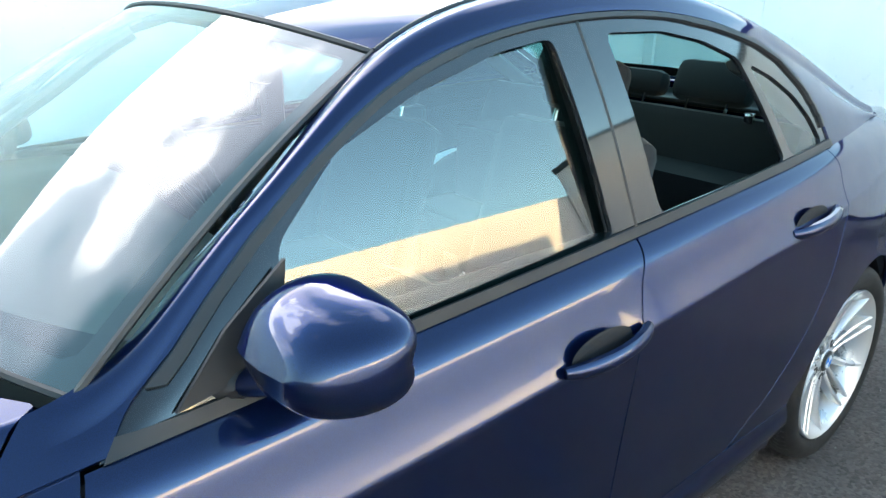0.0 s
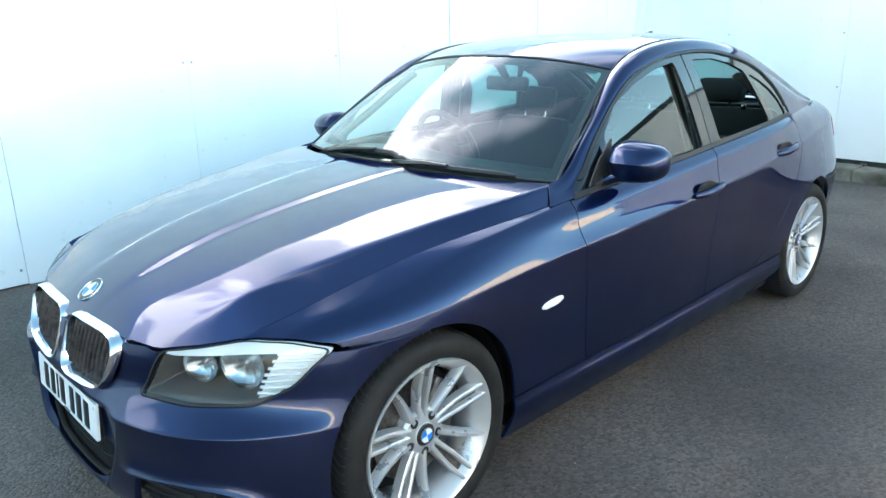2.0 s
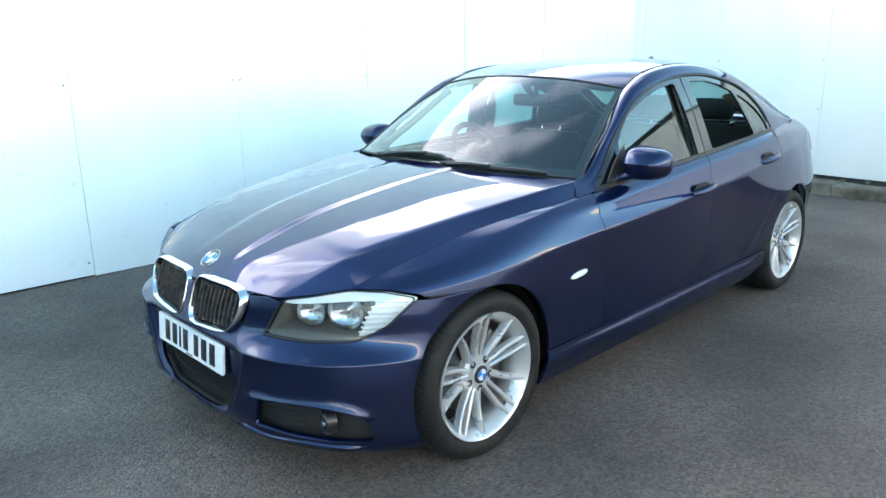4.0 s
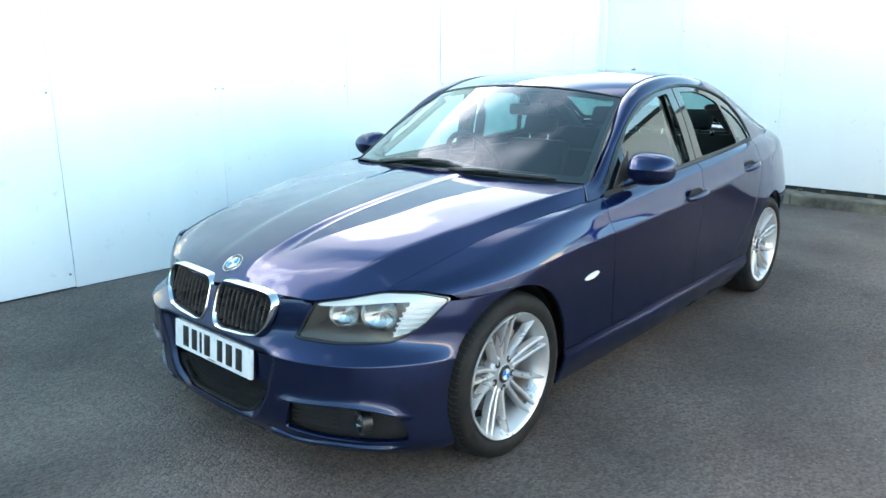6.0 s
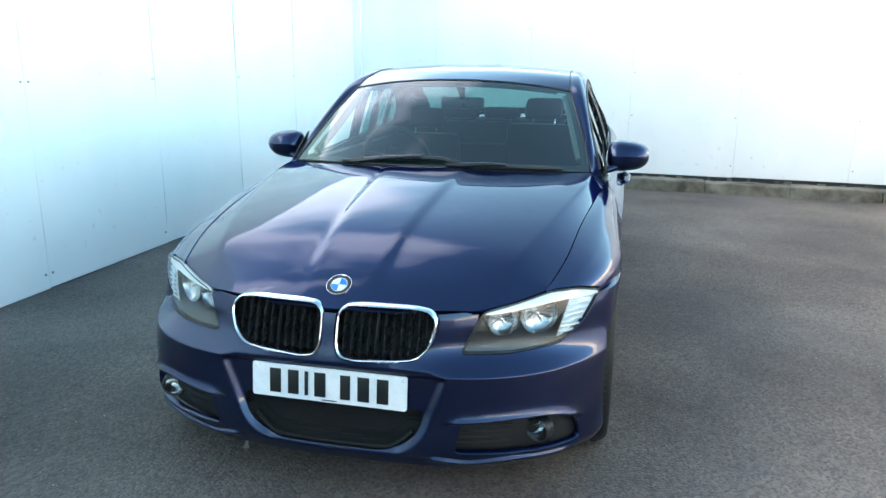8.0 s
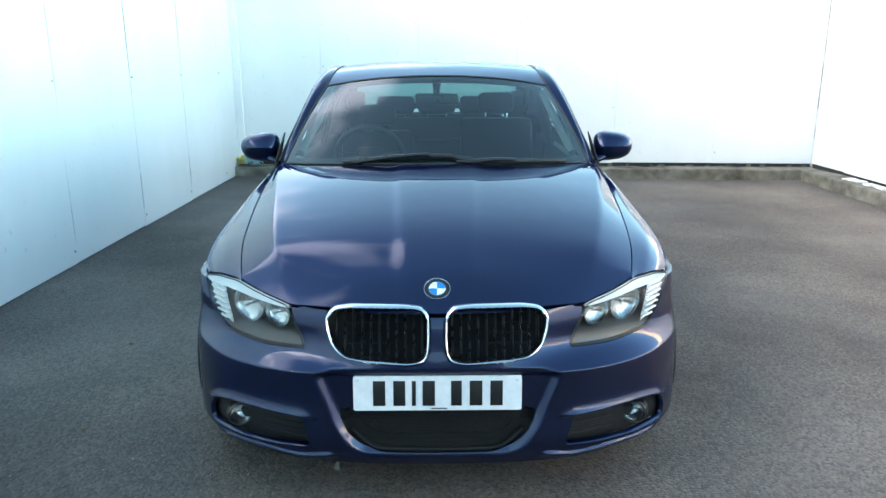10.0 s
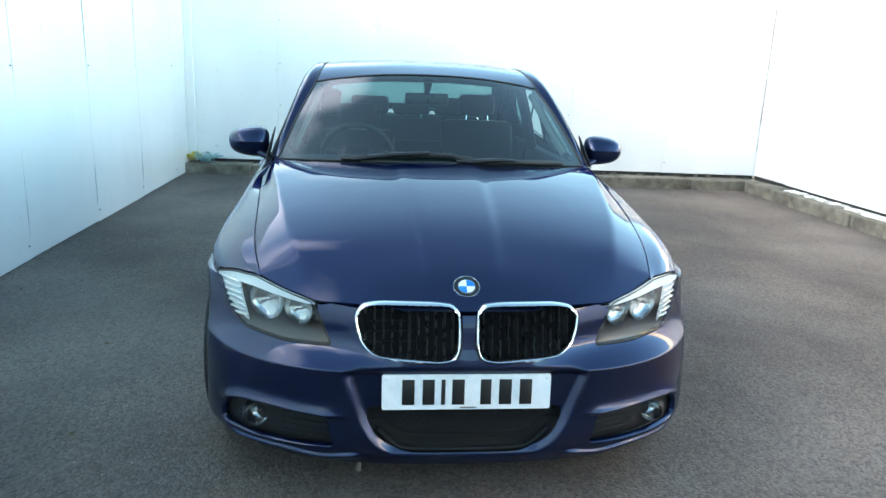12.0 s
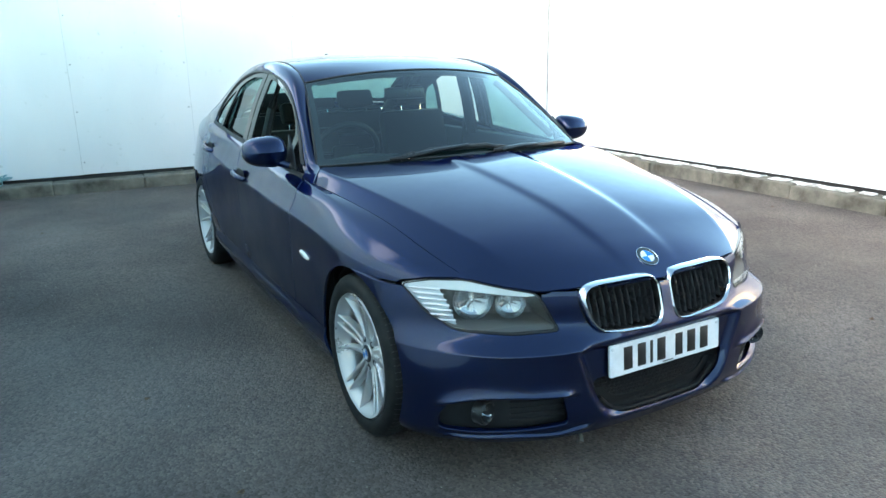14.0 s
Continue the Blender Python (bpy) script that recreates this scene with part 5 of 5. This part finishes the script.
def cabin():
    bm = bmesh.new()
    rows = []
    for t in np.linspace(0, 1, 9):
        y, z = .74 + .46 * t, .905 - .012 * t - .10 * max(0, t - .8) * 5 * .4
        rows.append([bm.verts.new((x, y + .05 * (abs(x) / .7)**2 * (1 - t), z + .022 * math.exp(-((x + .38) / .16)**2) * min(1, t * 2))) for x in np.linspace(-.70, .70, 25)])
    for p, q in zip(rows, rows[1:]):
        for j in range(24):
            bm.faces.new((p[j], p[j + 1], q[j + 1], q[j]))
    dash = part("dashboard", bm, LEATHER, car, "dark grained dashboard")
    part("dash_front", box_bm((-.70, 1.10, .50), (.70, 1.20, .86), None, .03), LEATHER, dash)
    m = Matrix.Translation((-.375, 1.33, .885)) @ Matrix.Rotation(radians(24), 4, "X") @ Matrix.Rotation(math.pi / 2, 4, "X")
    bm = bmesh.new()
    tube_into(bm, [m @ Vector((.185 * math.cos(a), .185 * math.sin(a), 0)) for a in np.linspace(0, 2 * math.pi, 41)[:-1]], .0165, 10, True)
    w = part("steering_wheel", bm, LEATHER, car, "dark leather three-spoke steering wheel")
    part("hub", box_bm((-.075, -.06, -.03), (.075, .055, .012), m, .02), LEATHER, w)
    for a in (0.15, math.pi - .15, -math.pi / 2):
        bm = bmesh.new()
        tube_into(bm, [m @ Vector((.06 * math.cos(a), .06 * math.sin(a), -.01)), m @ Vector((.18 * math.cos(a), .18 * math.sin(a), 0))], .014, 8, squash=.5)
        part("spoke", bm, LEATHER, w)
    for x, h in ((-.385, .485), (.385, .565)):
        front_seat(x, h)
    bm = bmesh.new()
    box_into(bm, (-.66, 2.28, .40), (.66, 2.75, .56), None, .05)
    bench = part("rear_seat", bm, CLOTH, car, "black cloth rear bench")
    m = Matrix.Translation((0, 2.60, .50)) @ Matrix.Rotation(radians(-22), 4, "X")
    part("backrest", box_bm((-.66, -.06, 0), (.66, .06, .53), m, .045), CLOTH, bench)
    for x, h in ((-.31, .14), (0.0, .09), (.31, .14)):
        part("headrest", box_bm((x - .14, -.045, .555), (x + .14, .035, .555 + h), m, .035), CLOTH, bench)
        for s in (-1, 1):
            bm = bmesh.new()
            tube_into(bm, [m @ Vector((x + s * .07, -.015, .515)), m @ Vector((x + s * .07, -.015, .575))], .006, 8)
            part("headrest_post", bm, CHROME, bench, "chrome post")
    part("parcel_shelf", box_bm((-.66, 2.90, .985), (.66, 3.14, 1.005), None, .008), LEATHER, car, "dark parcel shelf")
    for side in (1, -1):
        part("door_card", box_bm((min(side * .70, side * .76), .98, .35), (max(side * .70, side * .76), 2.45, .915), None, .02), LEATHER, car, "dark door trim")
        for y0, lean in ((1.74, -.03),):
            bm = bmesh.new()
            tube_into(bm, [(side * .70, y0 + .03, .90), (side * .64, y0, 1.12), (side * .575, y0 - .03, 1.31)], .045, 8, squash=.5)
            part("pillar_trim", bm, LEATHER, car, "dark pillar trim")
        bm = bmesh.new()
        tube_into(bm, [(side * (.60 - (z - 1) * .2), y, z) for y, z in ((2.50, 1.18), (2.66, 1.11), (2.82, 1.02), (2.95, .96))], .055, 8, squash=.4)
        part("pillar_trim", bm, HEADLINER, car, "grey pillar trim")
        bm = bmesh.new()
        tube_into(bm, [(side * float(RAIL_X(y) - .02), y + .02, float(RAIL_Z(y)) - .035) for y in np.linspace(.88, 1.28, 8)], .020, 8)
        part("pillar_trim", bm, HEADLINER, car, "grey pillar trim")
        part("sun_visor", box_bm((side * .33 - .17, 1.30, 1.290), (side * .33 + .17, 1.44, 1.306), None, .006), HEADLINER, car, "grey folded sun visor")
    m = Matrix.Translation((0, 1.35, 1.195))
    mirror = part("rear_view_mirror", box_bm((-.12, -.018, -.03), (.12, .018, .034), m, .014), TRIM, car, "dark rear-view mirror behind the windscreen")
    bm = bmesh.new()
    tube_into(bm, [(0, 1.355, 1.21), (0, 1.31, 1.265), (0, 1.275, 1.312)], [.014, .02, .03], 10)
    part("mirror_mount", bm, TRIM, mirror)
    bm = bmesh.new()
    tube_into(bm, [(.70, 1.80, 1.16), (.69, 1.84, 1.0), (.66, 1.9, .7)], .022, 6, squash=.15)
    part("seat_belt", bm, SEAL, car, "black seat belt")
    part("belt_buckle", box_bm((.47, 2.735, .985), (.50, 2.75, 1.02), None, .004), CHROME, car, "bright seat belt tongue")


cabin()


# ---- kerbs, wall feet and yard clutter ----
WHITEWASH = node_mat("flaking white paint", (0.62, 0.62, 0.6), 0.8)
noise_into(WHITEWASH, 9.0, (0.30, 0.29, 0.27), (0.74, 0.74, 0.72), detail=10.0, a=0.36, b=0.52)
bump_into(WHITEWASH, 40.0, 0.5, 0.004, 8.0)


def kerb_run(name, m, length, start, depth, height, label):
    kerb = tagged(bm_ob(name, box_bm((start, 0.0, 0.0), (length, depth - 0.03, height - 0.02), m), KERB, smooth=False), label, "kerb", kind="structure")
    x, k = start, 0
    while x < length - 0.05:
        w = min(0.915, length - x)
        bm = box_bm((x + .001, -.004, -.02), (x + w - .001, depth + .006 * math.sin(k * 1.9), height + .006 * math.sin(k * 2.7)), None, .016)
        bmesh.ops.subdivide_edges(bm, edges=[e for e in bm.edges if abs(e.verts[0].co.x - e.verts[1].co.x) > .3], cuts=9)
        for v in bm.verts:
            worn = (k * 3.1 + v.co.x * 2.2, v.co.y * 4, v.co.z * 4)
            v.co += Vector([a_ * noise.noise(Vector(worn) * 2.3 + Vector((i * 7, 0, 0))) for i, a_ in enumerate((.0, .016, .011))])
            v.co = m @ v.co
        bm_ob("kerb_stone", bm, KERB, kerb, smooth=False)
        x, k = x + w, k + 1
    return kerb


kerb_run("kerb_north", MB, LEN_B, 0.0, 0.26, 0.125, "weathered concrete kerb along the back wall")
kerb_e = kerb_run("kerb_east", MR, LEN_R - 0.27, 0.0, 0.26, 0.13, "weathered concrete kerb with flaking white top")
flakes = random.Random(5)
x = 0.05
while x < LEN_R - .9:
    w, deep = flakes.uniform(.12, .62), flakes.uniform(.05, .15)
    bm = box_bm((x, .012 + flakes.uniform(0, .03), .118), (x + w, .02 + deep, .141 + flakes.uniform(-.002, .006)), None, .005)
    bmesh.ops.subdivide_edges(bm, edges=[e for e in bm.edges if abs(e.verts[0].co.x - e.verts[1].co.x) > .08], cuts=7)
    for v in bm.verts:
        v.co.y += .030 * noise.noise((v.co.x * 9, v.co.y * 5, 3.3))
        v.co.z += .007 * noise.noise((v.co.x * 11, v.co.y * 9, 8.1))
        v.co = MR @ v.co
    bm_ob("white_flake", bm, WHITEWASH, kerb_e, "flaking white painted strip", smooth=False)
    x += w + flakes.uniform(.0, .10)
lumps = random.Random(12)
for k in range(22):
    x = .05 + k * .24 + lumps.uniform(-.06, .06)
    w = lumps.uniform(.03, .09)
    bm_ob("mortar_lump", box_bm((x, -.019, .123), (x + w, lumps.uniform(-.012, -.004), lumps.uniform(.140, .160)), MB, .004), KERB, wall_b, smooth=False)


SEALANT = node_mat("grey joint sealant", (0.4, 0.41, 0.42), 0.7)
noise_into(SEALANT, 3.0, (0.22, 0.225, 0.23), (0.62, 0.63, 0.64), a=0.42, b=0.58)
for wall, m, xs, low, high in ((wall_l, ML, (.67, 1.88, 3.11, 4.33, 5.58, 6.76, 7.98, 9.20), .03, TOP_W), (wall_b, MB, (1.22, 2.44, 3.66, 4.88, 6.10), .18, TOP_N)):
    for x in xs:
        bm_ob("joint_sealant", box_bm((x - .0014, -.019, low), (x + .0014, -.001, high - .02), m), SEALANT, wall, smooth=False)
rng = random.Random(4)
for k, x in enumerate((.67, 1.88, 3.11, 4.33, 5.58, 6.76, 7.98, 9.20)):
    for lo, hi in ((.15, .15 + rng.uniform(.3, .9)), (1.2 + rng.uniform(-.2, .3), 2.0 + rng.uniform(0, .5)), (2.6, 3.3)):
        bm = bmesh.new()
        n = 14
        pts = [ML @ Vector((x + .0015 * rng.uniform(-1, 1), .0045, lo + (hi - lo) * i / n)) for i in range(n + 1)]
        tube_into(bm, pts, [.0004 + .0022 * math.sin(math.pi * i / n) ** .5 for i in range(n + 1)], 6)
        bm_ob("joint_filler", bm, SEALANT, wall_l, "grey streaky joint filler", smooth=False)


def screws(wall, m, xs, zs):
    for x in xs:
        for z in zs:
            bm = bmesh.new()
            bmesh.ops.create_cone(bm, cap_ends=True, segments=8, radius1=.009, radius2=.006, depth=.008, matrix=m @ Matrix.Translation((x, .008, z)) @ Matrix.Rotation(-math.pi / 2, 4, "X"))
            bm_ob("screw", bm, ZINC, wall, smooth=False)


screws(wall_l, ML, (.64, 1.91, 3.08, 4.36, 5.55, 5.61, 6.79, 7.95), (.10, 1.28))
screws(wall_b, MB, (1.19, 2.47, 3.63, 4.91, 6.07, 7.26), (.30, .85, 1.35, 1.85))
tagged(bm_ob("trim_corner", box_bm((-2.556, 6.555, .13), (-2.455, 6.601, TOP_N), None, .006), CLADDING, smooth=False), "white folded corner trim", "trim", kind="structure")

tagged(bm_ob("trim_corner_east", box_bm((4.614, 6.110, .14), (4.626, 6.120, TOP_E), None, .002), SEALANT, smooth=False), "thin grey sealed corner strip between white walls", "trim", kind="structure")

ROPE = node_mat("yellow polypropylene rope", (0.62, 0.50, 0.08), 0.6)
bump_into(ROPE, 200.0, 0.5, 0.002)
STRAP = node_mat("pale blue strap", (0.20, 0.38, 0.40), 0.6)
bump_into(STRAP, 120.0, 0.4, 0.002)
def tangle(name, mat, c, size, loops, thick, flat, seed, label, category):
    """A heap of one long line thrown down in leaning loops."""
    rng = random.Random(seed)
    pts = []
    for k in range(loops):
        r, lean, turn_ = rng.uniform(.45, 1.0), rng.uniform(-1.0, 1.0), rng.uniform(0, math.pi)
        mid = Vector((c[0] + rng.uniform(-.4, .4) * size[0], c[1] + rng.uniform(-.3, .3) * size[1], c[2] + size[2] * rng.uniform(.3, .6)))
        for i in range(16):
            a = 2 * math.pi * i / 16 + k
            q = Euler((lean, lean * .5, turn_)).to_matrix() @ Vector((r * size[0] * .5 * math.cos(a), r * size[1] * .5 * math.sin(a), 0))
            q = mid + q + Vector((0, 0, .012 * noise.noise((k * 3.0, i * .7, 0))))
            q.z = max(q.z, c[2] + thick)
            q.y = min(q.y, 6.535)
            pts.append(q)
    bm = bmesh.new()
    tube_into(bm, pts, thick, 6, squash=flat)
    tagged(bm_ob(name, bm, mat), label, category)


tangle("rope_coil", ROPE, (-2.47, 6.46, .128), (.13, .12, .15), 9, .0065, 1.0, 3, "tangled yellow rope lying on the kerb", "rope")
tangle("strap_coil", STRAP, (-2.32, 6.44, .128), (.25, .14, .15), 12, .008, .5, 8, "crumpled pale blue strap lying on the kerb", "strap")

LEAF = node_mat("dry brown leaf", (0.09, 0.055, 0.03), 0.8)
noise_into(LEAF, 60.0, (0.05, 0.03, 0.018), (0.14, 0.09, 0.045))
random.seed(7)
spots = [(-1.56, .735), (-1.39, -.15), (-2.35, 1.6), (-2.42, 3.2), (-2.1, 2.6), (-1.9, 4.4), (3.6, 3.1), (2.4, 4.6), (3.9, 1.8), (2.9, 2.1), (-1.7, -.9), (1.9, -.3)]
for x, y in spots:
    bm = bmesh.new()
    a = random.uniform(0, 6.28)
    n = 7
    ring = [bm.verts.new((x + .018 * (1 + .4 * math.cos(2 * t)) * math.cos(t + a), y + .011 * math.sin(t + a) * (1 + .3 * math.sin(3 * t)), .012 + .004 * math.cos(2 * t))) for t in np.linspace(0, 2 * math.pi, n + 1)[:-1]]
    mid = bm.verts.new((x, y, .007))
    for i in range(n):
        bm.faces.new((ring[i], ring[(i + 1) % n], mid))
    tagged(bm_ob("leaf", bm, LEAF), "small dry brown leaf on the asphalt", "leaf", "fallen leaves")


def grit():
    """Loose chippings over the yard, as one scatter."""
    rng = np.random.default_rng(3)
    verts, faces = [], []
    for _ in range(2600):
        x, y = rng.uniform(-2.5, 4.3), rng.uniform(-2.2, 6.2)
        r, h = rng.uniform(.0015, .0042), rng.uniform(.5, .9)
        k = len(verts)
        a = rng.uniform(0, 6.28)
        z = 0.003
        for j in range(4):
            verts.append((x + r * math.cos(a + j * 1.57), y + r * math.sin(a + j * 1.57), z))
        verts.append((x, y, z + r * h * 1.6))
        faces += [(k + j, k + (j + 1) % 4, k + 4) for j in range(4)]
    me = bpy.data.meshes.new("grit")
    me.from_pydata(verts, [], faces)
    me.materials.append(GRIT)
    tagged(new("grit", me), "pale loose stone chippings on the asphalt", "gravel", kind="stuff")


GRIT = node_mat("pale chippings", (0.22, 0.21, 0.19), 0.9)
noise_into(GRIT, 40.0, (0.07, 0.07, 0.065), (0.34, 0.33, 0.30))
grit()
